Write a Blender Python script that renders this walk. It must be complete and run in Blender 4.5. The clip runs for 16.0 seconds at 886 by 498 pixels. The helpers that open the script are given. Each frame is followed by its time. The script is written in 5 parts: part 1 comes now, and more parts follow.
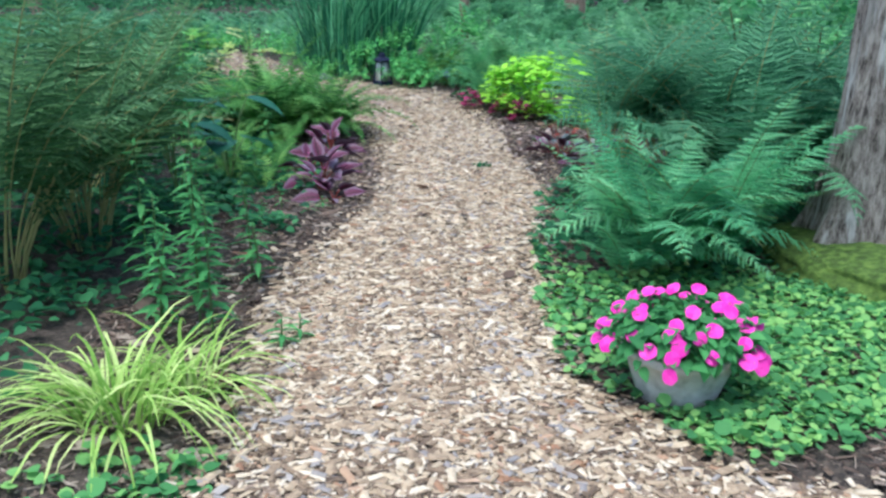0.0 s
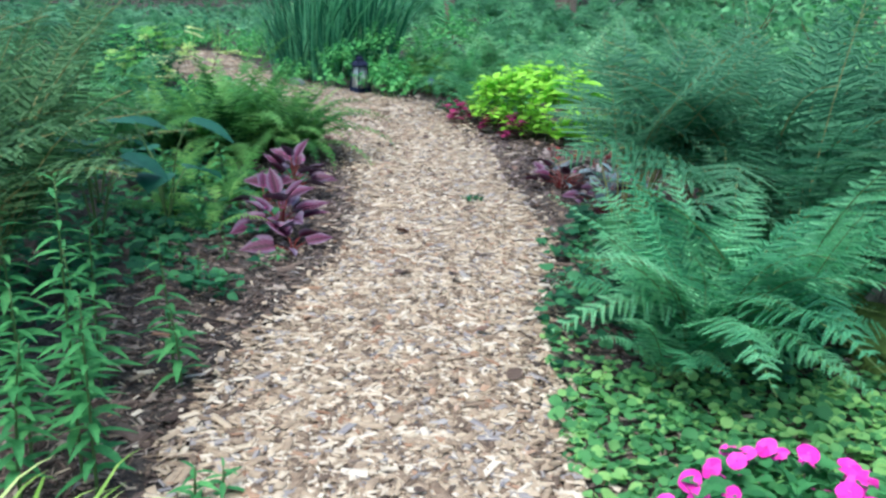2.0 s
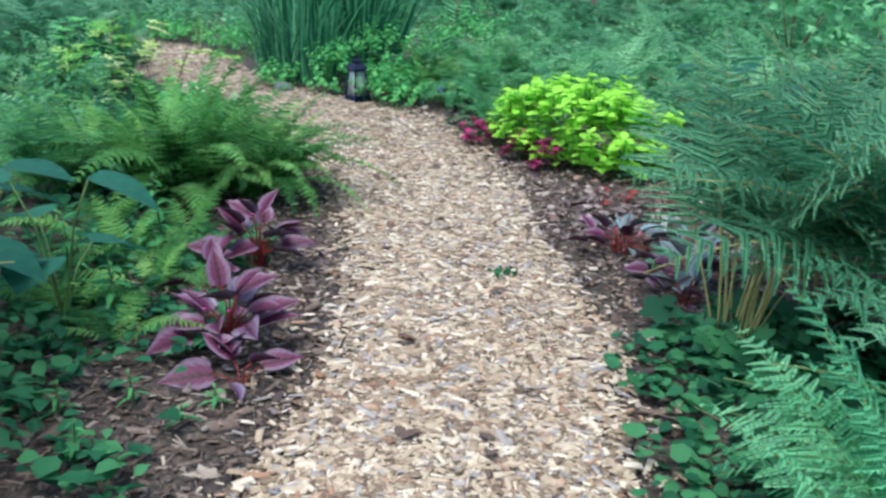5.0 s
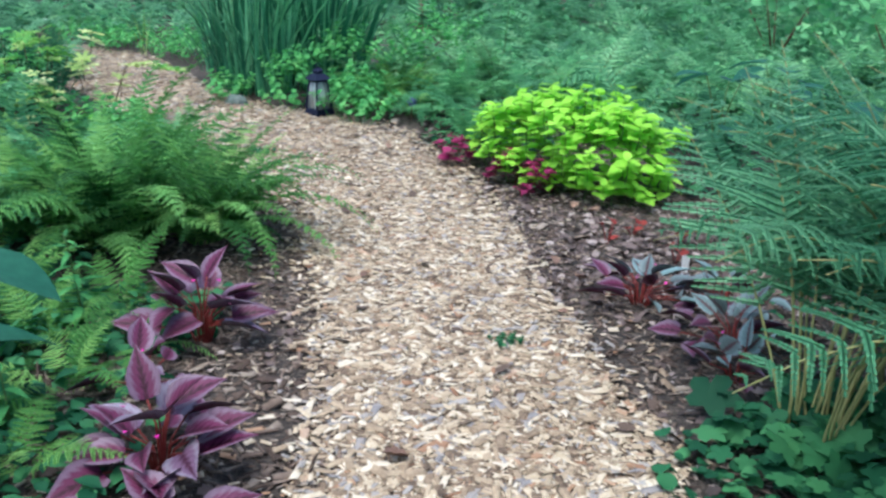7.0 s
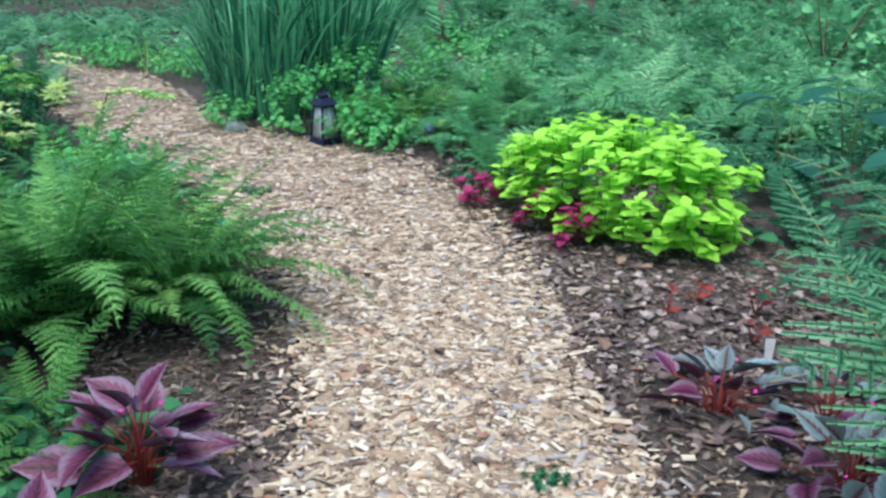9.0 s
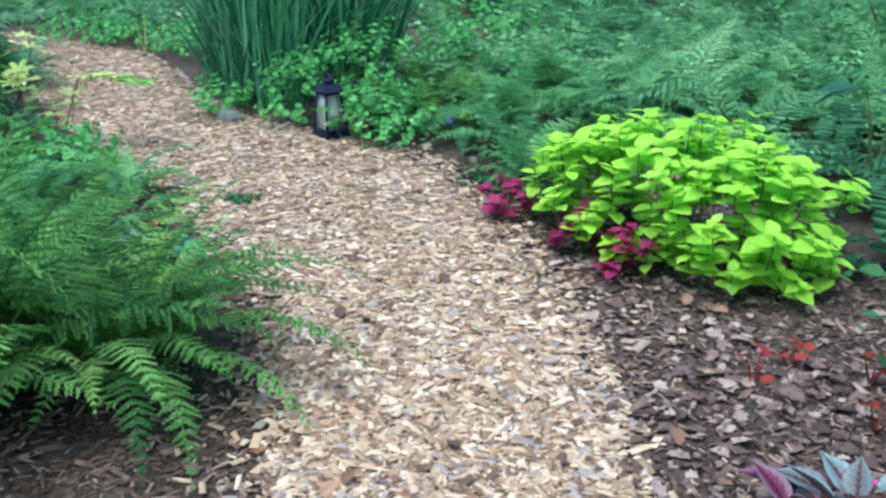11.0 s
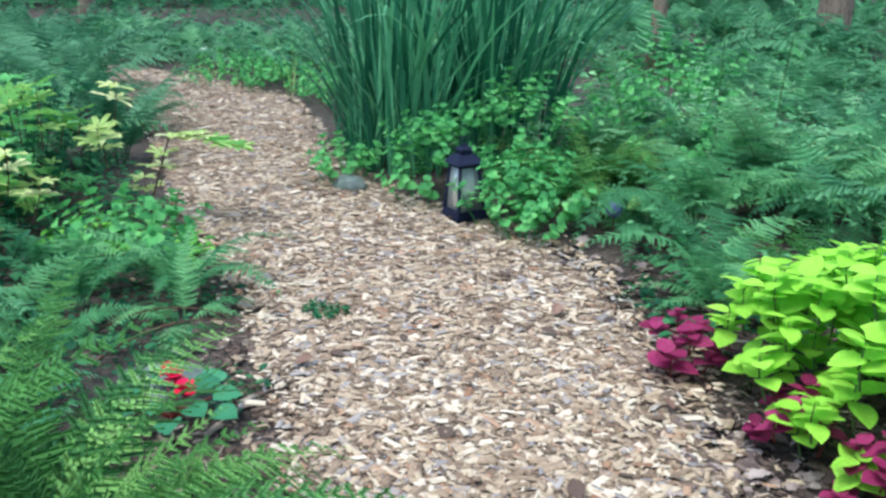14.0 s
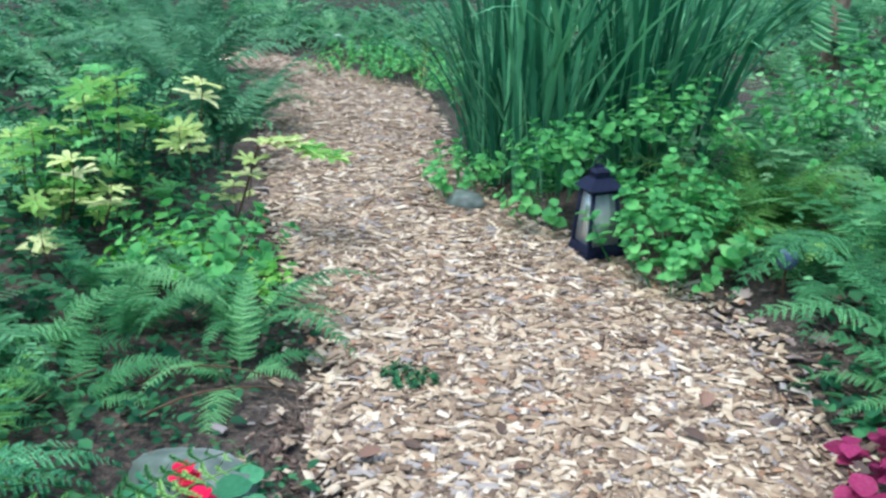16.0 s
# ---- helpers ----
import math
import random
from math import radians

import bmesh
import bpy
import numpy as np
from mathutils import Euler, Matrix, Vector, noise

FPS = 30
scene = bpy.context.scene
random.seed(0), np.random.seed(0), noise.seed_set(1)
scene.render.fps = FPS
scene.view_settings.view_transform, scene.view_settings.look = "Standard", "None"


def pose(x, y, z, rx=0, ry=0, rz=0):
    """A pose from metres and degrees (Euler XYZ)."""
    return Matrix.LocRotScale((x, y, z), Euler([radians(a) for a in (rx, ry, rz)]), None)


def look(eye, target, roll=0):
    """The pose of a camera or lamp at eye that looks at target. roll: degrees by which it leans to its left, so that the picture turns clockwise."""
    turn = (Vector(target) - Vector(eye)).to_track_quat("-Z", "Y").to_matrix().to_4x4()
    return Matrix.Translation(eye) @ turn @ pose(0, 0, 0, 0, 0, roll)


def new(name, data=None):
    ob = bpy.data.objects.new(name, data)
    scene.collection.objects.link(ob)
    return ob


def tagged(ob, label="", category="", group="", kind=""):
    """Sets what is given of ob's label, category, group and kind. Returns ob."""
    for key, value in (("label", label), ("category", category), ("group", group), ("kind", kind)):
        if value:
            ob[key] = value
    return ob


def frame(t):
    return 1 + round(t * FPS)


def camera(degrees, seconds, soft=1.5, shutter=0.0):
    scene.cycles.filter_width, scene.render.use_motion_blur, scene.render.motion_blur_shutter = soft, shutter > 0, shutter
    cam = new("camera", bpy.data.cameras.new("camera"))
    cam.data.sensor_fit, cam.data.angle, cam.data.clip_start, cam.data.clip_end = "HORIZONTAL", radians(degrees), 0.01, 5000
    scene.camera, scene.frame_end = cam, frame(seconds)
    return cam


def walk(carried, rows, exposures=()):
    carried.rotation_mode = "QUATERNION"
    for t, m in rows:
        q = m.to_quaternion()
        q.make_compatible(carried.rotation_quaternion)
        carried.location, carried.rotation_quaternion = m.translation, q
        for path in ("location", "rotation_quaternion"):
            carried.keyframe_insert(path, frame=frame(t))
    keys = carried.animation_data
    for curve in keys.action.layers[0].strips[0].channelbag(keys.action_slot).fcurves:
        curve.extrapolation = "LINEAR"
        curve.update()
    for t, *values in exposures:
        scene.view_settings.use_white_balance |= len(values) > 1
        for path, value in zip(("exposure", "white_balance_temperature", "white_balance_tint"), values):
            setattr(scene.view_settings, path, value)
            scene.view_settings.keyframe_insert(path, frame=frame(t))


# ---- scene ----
cam = camera(53.6, 16.0, soft=2.7)
METRES, EYE, TILT, LEAN, TURN = 7.65, 1.4, 0.0, 0.0, 0.0
ROWS = [
    (0.0, 0.0, 0.0, 0.0, 0.27, -16.94, -0.9),
    (0.5, -0.0075, 0.0351, 0.0051, -2.11, -16.07, -0.22),
    (1.0, -0.0025, 0.0699, 0.0036, -2.24, -16.46, -0.22),
    (1.5, 0.0032, 0.1036, 0.0054, -1.01, -17.2, -1.55),
    (2.0, -0.003, 0.1422, 0.0043, -0.76, -17.26, -1.85),
    (2.5, -0.0073, 0.175, 0.0075, -0.98, -17.37, -1.61),
    (3.0, 0.0006, 0.2135, 0.0094, 0.98, -16.23, -2.36),
    (5.5, -0.0228, 0.3809, 0.0052, -1.36, -18.28, -2.26),
    (6.0, -0.0319, 0.4031, 0.0079, -2.8, -17.73, -1.53),
    (6.5, -0.0272, 0.4355, 0.0061, -3.63, -17.32, -1.8),
    (7.0, -0.0235, 0.4645, 0.0064, -3.14, -18.17, -2.0),
    (7.5, -0.0273, 0.4992, 0.0071, -4.22, -17.09, -2.24),
    (8.0, -0.0269, 0.5277, 0.0081, -5.68, -17.78, -1.28),
    (8.5, -0.0171, 0.5591, 0.009, -2.18, -16.54, -1.46),
    (9.0, -0.0139, 0.5842, 0.0079, -1.69, -17.76, -1.17),
    (11.5, -0.002, 0.7419, 0.0024, 1.53, -19.58, -0.92),
    (12.0, 0.006, 0.7771, 0.0017, 7.33, -17.98, -1.39),
    (12.5, 0.0061, 0.8053, -0.0002, 8.64, -18.33, -2.03),
    (13.0, -0.0002, 0.8347, -0.0008, 7.71, -17.31, -2.53),
    (13.5, -0.0014, 0.8522, -0.001, 8.98, -17.73, -1.88),
    (14.0, 0.0023, 0.8806, 0.0003, 11.89, -17.41, -1.28),
    (14.5, 0.0051, 0.9062, 0.0016, 13.54, -17.21, -1.18),
    (15.0, -0.0048, 0.9378, 0.0004, 14.36, -17.98, -1.72),
    (15.5, -0.0106, 0.9575, 0.0002, 16.53, -19.11, -2.03),
    (16.0, -0.0121, 0.983, -0.0004, 21.5, -18.55, -1.72),
]
walk(cam, [(t, pose(0, 0, EYE, TILT, LEAN, TURN) @ pose(METRES * x, METRES * y, METRES * z, 90 + pitch, roll, yaw)) for t, x, y, z, yaw, pitch, roll in ROWS],
     exposures=[(0.0, 0.97, 5680, 4), (16.0, 0.97, 5680, 4)])


# ---- world and light ----
world = bpy.data.worlds.new("overcast_sky")
scene.world = world
world.use_nodes = True
wn = world.node_tree.nodes
sky = wn.new("ShaderNodeTexSky")
sky.sky_type = "NISHITA"
sky.sun_disc = False
sky.sun_elevation = radians(72)
sky.sun_rotation = radians(220)
sky.dust_density = 4.0
wn["Background"].inputs["Strength"].default_value = 0.15
world.node_tree.links.new(sky.outputs["Color"], wn["Background"].inputs["Color"])
sun = new("sun", bpy.data.lights.new("sun", "SUN"))
sun.data.energy = 1.5
sun.data.angle = radians(40)
sun.data.color = (1.0, 0.95, 0.86)
sun.matrix_world = look((-1.6, -2.0, 8.0), (0, 0, 0))

# ---- materials ----


def nodes_of(name):
    m = bpy.data.materials.new(name)
    m.use_nodes = True
    nt = m.node_tree
    return m, nt, nt.nodes["Principled BSDF"], nt.nodes["Material Output"]


def math_node(nt, op, a, b):
    n = nt.nodes.new("ShaderNodeMath")
    n.operation = op
    for i, v in enumerate((a, b)):
        if isinstance(v, (int, float)):
            n.inputs[i].default_value = v
        else:
            nt.links.new(v, n.inputs[i])
    return n.outputs[0]


def ramp(nt, fac, stops):
    n = nt.nodes.new("ShaderNodeValToRGB")
    el = n.color_ramp.elements
    while len(el) < len(stops):
        el.new(0.5)
    for e, (p, c) in zip(el, stops):
        e.position, e.color = p, (*c, 1)
    nt.links.new(fac, n.inputs[0])
    return n.outputs[0]


def noise_node(nt, scale, detail=3.0, stretch=None, rough=0.55):
    tc = nt.nodes.new("ShaderNodeTexCoord")
    n = nt.nodes.new("ShaderNodeTexNoise")
    n.inputs["Scale"].default_value, n.inputs["Detail"].default_value, n.inputs["Roughness"].default_value = scale, detail, rough
    if stretch:
        mp = nt.nodes.new("ShaderNodeMapping")
        mp.inputs["Scale"].default_value = stretch
        nt.links.new(tc.outputs["Object"], mp.inputs[0])
        nt.links.new(mp.outputs[0], n.inputs["Vector"])
    else:
        nt.links.new(tc.outputs["Object"], n.inputs["Vector"])
    return n.outputs["Fac"]


def bump(nt, b, height, strength, dist=0.01):
    n = nt.nodes.new("ShaderNodeBump")
    n.inputs["Strength"].default_value, n.inputs["Distance"].default_value = strength, dist
    nt.links.new(height, n.inputs["Height"])
    nt.links.new(n.outputs[0], b.inputs["Normal"])


def mix_col(nt, fac, a, b):
    n = nt.nodes.new("ShaderNodeMix")
    n.data_type = "RGBA"
    for s, v in ((n.inputs[0], fac), (n.inputs[6], a), (n.inputs[7], b)):
        if isinstance(v, (int, float)):
            s.default_value = v
        elif isinstance(v, tuple):
            s.default_value = (*v, 1)
        else:
            nt.links.new(v, s)
    return n.outputs[2]


def variety(nt, own=0.5):
    info = nt.nodes.new("ShaderNodeObjectInfo").outputs["Random"]
    isle = nt.nodes.new("ShaderNodeNewGeometry").outputs["Random Per Island"]
    return math_node(nt, "ADD", math_node(nt, "MULTIPLY", info, own), math_node(nt, "MULTIPLY", isle, 1 - own))


def leaf_mat(name, dark, mid, light, rough=0.6, glow=0.4, own=0.5, spot=7.0):
    """A leaf: three tones spread over the leaves, mottled, with some light let through."""
    m, nt, b, out = nodes_of(name)
    v = variety(nt, own)
    v = math_node(nt, "ADD", v, math_node(nt, "MULTIPLY", math_node(nt, "SUBTRACT", noise_node(nt, spot), 0.5), 0.7))
    col = ramp(nt, v, [(0.1, dark), (0.5, mid), (0.92, light)])
    nt.links.new(col, b.inputs["Base Color"])
    b.inputs["Roughness"].default_value = rough
    b.inputs["Specular IOR Level"].default_value = 0.18
    tr = nt.nodes.new("ShaderNodeBsdfTranslucent")
    nt.links.new(col, tr.inputs[0])
    mx = nt.nodes.new("ShaderNodeMixShader")
    mx.inputs[0].default_value = glow
    nt.links.new(b.outputs[0], mx.inputs[1])
    nt.links.new(tr.outputs[0], mx.inputs[2])
    nt.links.new(mx.outputs[0], out.inputs[0])
    return m


def solid_mat(name, stops, scale=30.0, rough=0.7, metal=0.0, relief=0.3, dist=0.004, own=False, stretch=None, island=0.5):
    m, nt, b, out = nodes_of(name)
    n = noise_node(nt, scale, 5.0, stretch)
    f = n
    if own:
        f = math_node(nt, "ADD", math_node(nt, "MULTIPLY", n, 0.5), math_node(nt, "MULTIPLY", variety(nt, 1 - island), 0.75))
    nt.links.new(ramp(nt, f, stops), b.inputs["Base Color"])
    b.inputs["Roughness"].default_value, b.inputs["Metallic"].default_value = rough, metal
    b.inputs["Specular IOR Level"].default_value = 0.3
    bump(nt, b, n, relief, dist)
    return m


def begonia_mat(name, centre, band, edge, rim):
    """A rex begonia leaf: dark heart along the veins, silvery band, dark rim."""
    m, nt, b, out = nodes_of(name)
    uv = nt.nodes.new("ShaderNodeUVMap")
    uv.uv_map = "leaf"
    sep = nt.nodes.new("ShaderNodeSeparateXYZ")
    nt.links.new(uv.outputs[0], sep.inputs[0])
    across = math_node(nt, "ABSOLUTE", sep.outputs[0], 0)
    vein = nt.nodes.new("ShaderNodeTexWave")
    vein.wave_type = "BANDS"
    cmb = nt.nodes.new("ShaderNodeCombineXYZ")
    nt.links.new(math_node(nt, "SUBTRACT", math_node(nt, "MULTIPLY", sep.outputs[1], 1.0), math_node(nt, "MULTIPLY", across, 0.45)), cmb.inputs[0])
    nt.links.new(cmb.outputs[0], vein.inputs["Vector"])
    vein.inputs["Scale"].default_value, vein.inputs["Distortion"].default_value = 2.0, 0.6
    n = noise_node(nt, 40)
    f = math_node(nt, "ADD", across, math_node(nt, "MULTIPLY", math_node(nt, "SUBTRACT", n, 0.5), 0.35))
    f = math_node(nt, "ADD", f, math_node(nt, "MULTIPLY", math_node(nt, "SUBTRACT", vein.outputs["Fac"], 0.5), 0.14))
    col = ramp(nt, f, [(0.06, centre), (0.26, band), (0.5, band), (0.72, edge), (0.88, edge), (1.0, rim)])
    col = mix_col(nt, math_node(nt, "MULTIPLY", variety(nt, 0.9), 0.45), col, centre)
    nt.links.new(col, b.inputs["Base Color"])
    b.inputs["Roughness"].default_value = 0.5
    b.inputs["Specular IOR Level"].default_value = 0.25
    bump(nt, b, vein.outputs["Fac"], 0.25, 0.003)
    return m


def chip_ground_mat(name, tones, scale):
    m, nt, b, out = nodes_of(name)
    tc = nt.nodes.new("ShaderNodeTexCoord")
    vo = nt.nodes.new("ShaderNodeTexVoronoi")
    vo.inputs["Scale"].default_value = scale
    nt.links.new(tc.outputs["Object"], vo.inputs["Vector"])
    sep = nt.nodes.new("ShaderNodeSeparateColor")
    nt.links.new(vo.outputs["Color"], sep.inputs[0])
    big = noise_node(nt, 1.6, 4.0)
    f = math_node(nt, "ADD", math_node(nt, "MULTIPLY", sep.outputs[0], 0.7), math_node(nt, "MULTIPLY", big, 0.45))
    nt.links.new(ramp(nt, f, tones), b.inputs["Base Color"])
    b.inputs["Roughness"].default_value = 0.85
    bump(nt, b, math_node(nt, "ADD", vo.outputs["Distance"], noise_node(nt, 90, 4.0)), 0.8, 0.012)
    return m


M_SOIL = chip_ground_mat("soil_and_litter", [(0.1, (0.013, 0.010, 0.008)), (0.5, (0.034, 0.025, 0.02)), (0.8, (0.066, 0.05, 0.04)), (1.0, (0.13, 0.103, 0.083))], 55)
M_PATH = chip_ground_mat("chip_bed", [(0.1, (0.085, 0.06, 0.045)), (0.45, (0.19, 0.137, 0.10)), (0.75, (0.29, 0.22, 0.165)), (1.0, (0.36, 0.285, 0.22))], 60)


def chip_mat():
    """Split wood: tan to cream, with a few weathered grey and a few rusty pieces, and grain along each."""
    m, nt, b, out = nodes_of("wood_chip")
    isle = nt.nodes.new("ShaderNodeNewGeometry").outputs["Random Per Island"]
    n = noise_node(nt, 60, 5.0)
    f = math_node(nt, "ADD", math_node(nt, "MULTIPLY", n, 0.5), math_node(nt, "MULTIPLY", isle, 0.75))
    col = ramp(nt, f, [(0.2, (0.06, 0.042, 0.032)), (0.36, (0.18, 0.127, 0.088)), (0.58, (0.335, 0.255, 0.175)), (0.8, (0.46, 0.37, 0.262)), (1.0, (0.60, 0.525, 0.42))])
    other = math_node(nt, "FRACT", math_node(nt, "MULTIPLY", isle, 173.3), 0)
    col = mix_col(nt, math_node(nt, "MULTIPLY", math_node(nt, "GREATER_THAN", other, 0.9), 0.75), col, (0.25, 0.24, 0.25))
    col = mix_col(nt, math_node(nt, "MULTIPLY", math_node(nt, "LESS_THAN", other, 0.05), 0.6), col, (0.30, 0.15, 0.085))
    nt.links.new(col, b.inputs["Base Color"])
    b.inputs["Roughness"].default_value = 0.78
    b.inputs["Specular IOR Level"].default_value = 0.25
    bump(nt, b, n, 0.35, 0.004)
    return m


M_CHIP = chip_mat()
M_LITTER = solid_mat("dry_litter", [(0.15, (0.032, 0.021, 0.017)), (0.45, (0.088, 0.059, 0.046)), (0.75, (0.17, 0.125, 0.10)), (1.0, (0.33, 0.275, 0.225))], 40, 0.8, own=True, island=1.0)
M_DEAD = solid_mat("dead_leaf", [(0.2, (0.09, 0.05, 0.038)), (0.55, (0.19, 0.115, 0.085)), (0.9, (0.31, 0.2, 0.145))], 30, 0.7, own=True)
M_FERN_MID = leaf_mat("fern_green", (0.058, 0.202, 0.0913), (0.129, 0.389, 0.16), (0.265, 0.596, 0.251), own=0.8)
M_FERN_BLUE = leaf_mat("fern_blue_green", (0.0417, 0.15, 0.0744), (0.0936, 0.283, 0.142), (0.208, 0.463, 0.253), own=0.85)
M_FERN_LIGHT = leaf_mat("fern_light_green", (0.042, 0.143, 0.0416), (0.126, 0.341, 0.0809), (0.324, 0.605, 0.173), own=0.8)
M_FERN_MOUND = leaf_mat("fern_mound_green", (0.0546, 0.178, 0.0527), (0.128, 0.349, 0.0943), (0.29, 0.608, 0.181), own=0.8)
M_FERN_OLIVE = leaf_mat("fern_olive", (0.042, 0.117, 0.046), (0.0952, 0.215, 0.0854), (0.21, 0.39, 0.171), own=0.8)
# fern green made paler and greyer: distance haze is put into the colour
M_FERN_HAZY = leaf_mat("hazy_far_fern_green", (0.0945, 0.275, 0.129), (0.198, 0.486, 0.225), (0.378, 0.686, 0.354), own=0.6)
M_FERN_BRIGHT = leaf_mat("fern_bright_green", (0.0785, 0.289, 0.147), (0.175, 0.532, 0.256), (0.349, 0.76, 0.394), own=0.8)
M_STALK = solid_mat("straw_stalk", [(0.2, (0.19, 0.195, 0.065)), (0.8, (0.37, 0.36, 0.155))], 25, 0.6)
M_RACHIS = solid_mat("green_rachis", [(0.2, (0.10, 0.17, 0.05)), (0.8, (0.24, 0.33, 0.12))], 25, 0.6)
M_WEED = leaf_mat("weed_leaf", (0.05, 0.2, 0.07), (0.1, 0.34, 0.11), (0.22, 0.53, 0.17))
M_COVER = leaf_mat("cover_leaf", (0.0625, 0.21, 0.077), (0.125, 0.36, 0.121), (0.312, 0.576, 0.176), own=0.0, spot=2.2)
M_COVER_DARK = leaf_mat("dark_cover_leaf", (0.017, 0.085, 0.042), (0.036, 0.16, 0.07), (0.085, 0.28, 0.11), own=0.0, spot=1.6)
M_GLOSSY = leaf_mat("bright_low_leaf", (0.06, 0.26, 0.04), (0.16, 0.47, 0.07), (0.3, 0.62, 0.12), own=0.0, spot=3.0)
M_SHRUB = leaf_mat("shrub_leaf", (0.0791, 0.249, 0.111), (0.166, 0.449, 0.195), (0.331, 0.662, 0.3), own=0.35, spot=1.2)
M_BUSH = leaf_mat("bush_leaf", (0.0665, 0.261, 0.0845), (0.152, 0.487, 0.145), (0.303, 0.689, 0.242), own=0.3)
M_FAR = leaf_mat("woodland_leaf", (0.0396, 0.138, 0.0672), (0.099, 0.289, 0.134), (0.198, 0.473, 0.227), own=0.2, spot=0.5)
M_REED = leaf_mat("reed_blade", (0.0216, 0.11, 0.0582), (0.0585, 0.234, 0.12), (0.185, 0.495, 0.253), own=0.95, glow=0.2)
M_GOLD = leaf_mat("golden_blade", (0.2, 0.38, 0.07), (0.42, 0.62, 0.16), (0.68, 0.8, 0.34), own=0.95)
M_LIME = leaf_mat("lime_leaf", (0.27, 0.57, 0.05), (0.41, 0.78, 0.09), (0.56, 0.87, 0.2), own=0.4)
M_MAGENTA = leaf_mat("magenta_leaf", (0.15, 0.014, 0.055), (0.33, 0.035, 0.135), (0.5, 0.09, 0.23))
M_YELLOW = leaf_mat("yellow_leaf", (0.28, 0.5, 0.12), (0.58, 0.7, 0.28), (0.82, 0.82, 0.52), own=0.6)
M_CHARTREUSE = leaf_mat("chartreuse_leaf", (0.09, 0.3, 0.07), (0.2, 0.46, 0.1), (0.5, 0.66, 0.22), own=0.6)
M_HOSTA = leaf_mat("broad_dark_leaf", (0.018, 0.085, 0.06), (0.032, 0.14, 0.09), (0.06, 0.21, 0.13), rough=0.5)
M_BEG_PURPLE = begonia_mat("purple_begonia_leaf", (0.03, 0.004, 0.013), (0.115, 0.022, 0.066), (0.195, 0.13, 0.19), (0.15, 0.10, 0.14))
M_BEG_LILAC = begonia_mat("lilac_begonia_leaf", (0.04, 0.008, 0.025), (0.15, 0.09, 0.16), (0.25, 0.22, 0.29), (0.15, 0.08, 0.13))
M_BEG_SILVER = begonia_mat("silver_begonia_leaf", (0.05, 0.009, 0.016), (0.125, 0.20, 0.205), (0.20, 0.30, 0.315), (0.12, 0.03, 0.055))
M_REDSTEM = solid_mat("red_stem", [(0.2, (0.09, 0.012, 0.012)), (0.8, (0.24, 0.035, 0.03))], 30, 0.5)
M_STEM = solid_mat("green_stem", [(0.2, (0.04, 0.09, 0.025)), (0.8, (0.11, 0.19, 0.06))], 30, 0.6)
M_TWIG = solid_mat("brown_twig", [(0.2, (0.05, 0.03, 0.018)), (0.8, (0.15, 0.09, 0.055))], 30, 0.8)
M_PINK = leaf_mat("pink_petal", (0.74, 0.025, 0.39), (0.87, 0.06, 0.5), (0.92, 0.15, 0.61), rough=0.55, glow=0.2)
M_RED = leaf_mat("red_petal", (0.45, 0.004, 0.03), (0.68, 0.008, 0.06), (0.78, 0.03, 0.19), rough=0.5, glow=0.15)
M_WHITE = leaf_mat("white_petal", (0.6, 0.6, 0.62), (0.75, 0.75, 0.78), (0.82, 0.82, 0.82), glow=0.1)
M_BLUE = solid_mat("blue_glaze", [(0.2, (0.07, 0.11, 0.24)), (0.8, (0.17, 0.22, 0.38))], 20, 0.35)
M_CONCRETE = solid_mat("weathered_concrete", [(0.25, (0.30, 0.31, 0.29)), (0.5, (0.52, 0.53, 0.51)), (0.75, (0.66, 0.67, 0.65))], 22, 0.85, relief=0.5)
M_ROCK = solid_mat("grey_rock", [(0.3, (0.05, 0.075, 0.06)), (0.5, (0.11, 0.145, 0.13)), (0.7, (0.20, 0.235, 0.225))], 9, 0.85, relief=0.7, dist=0.02)
M_MOSS = solid_mat("moss", [(0.3, (0.028, 0.052, 0.012)), (0.5, (0.062, 0.112, 0.022)), (0.7, (0.12, 0.19, 0.04))], 26, 0.95, relief=1.0, dist=0.02)
M_IRON = solid_mat("black_painted_metal", [(0.2, (0.008, 0.011, 0.026)), (0.8, (0.017, 0.022, 0.052))], 35, 0.5, 0.0, relief=0.15)
M_IRON.node_tree.nodes["Principled BSDF"].inputs["Specular IOR Level"].default_value = 0.12
M_WAX = solid_mat("candle_wax", [(0.2, (0.62, 0.6, 0.55)), (0.8, (0.75, 0.73, 0.68))], 12, 0.5)
M_TAG = solid_mat("white_plastic", [(0.2, (0.7, 0.7, 0.7)), (0.8, (0.8, 0.8, 0.8))], 12, 0.4)


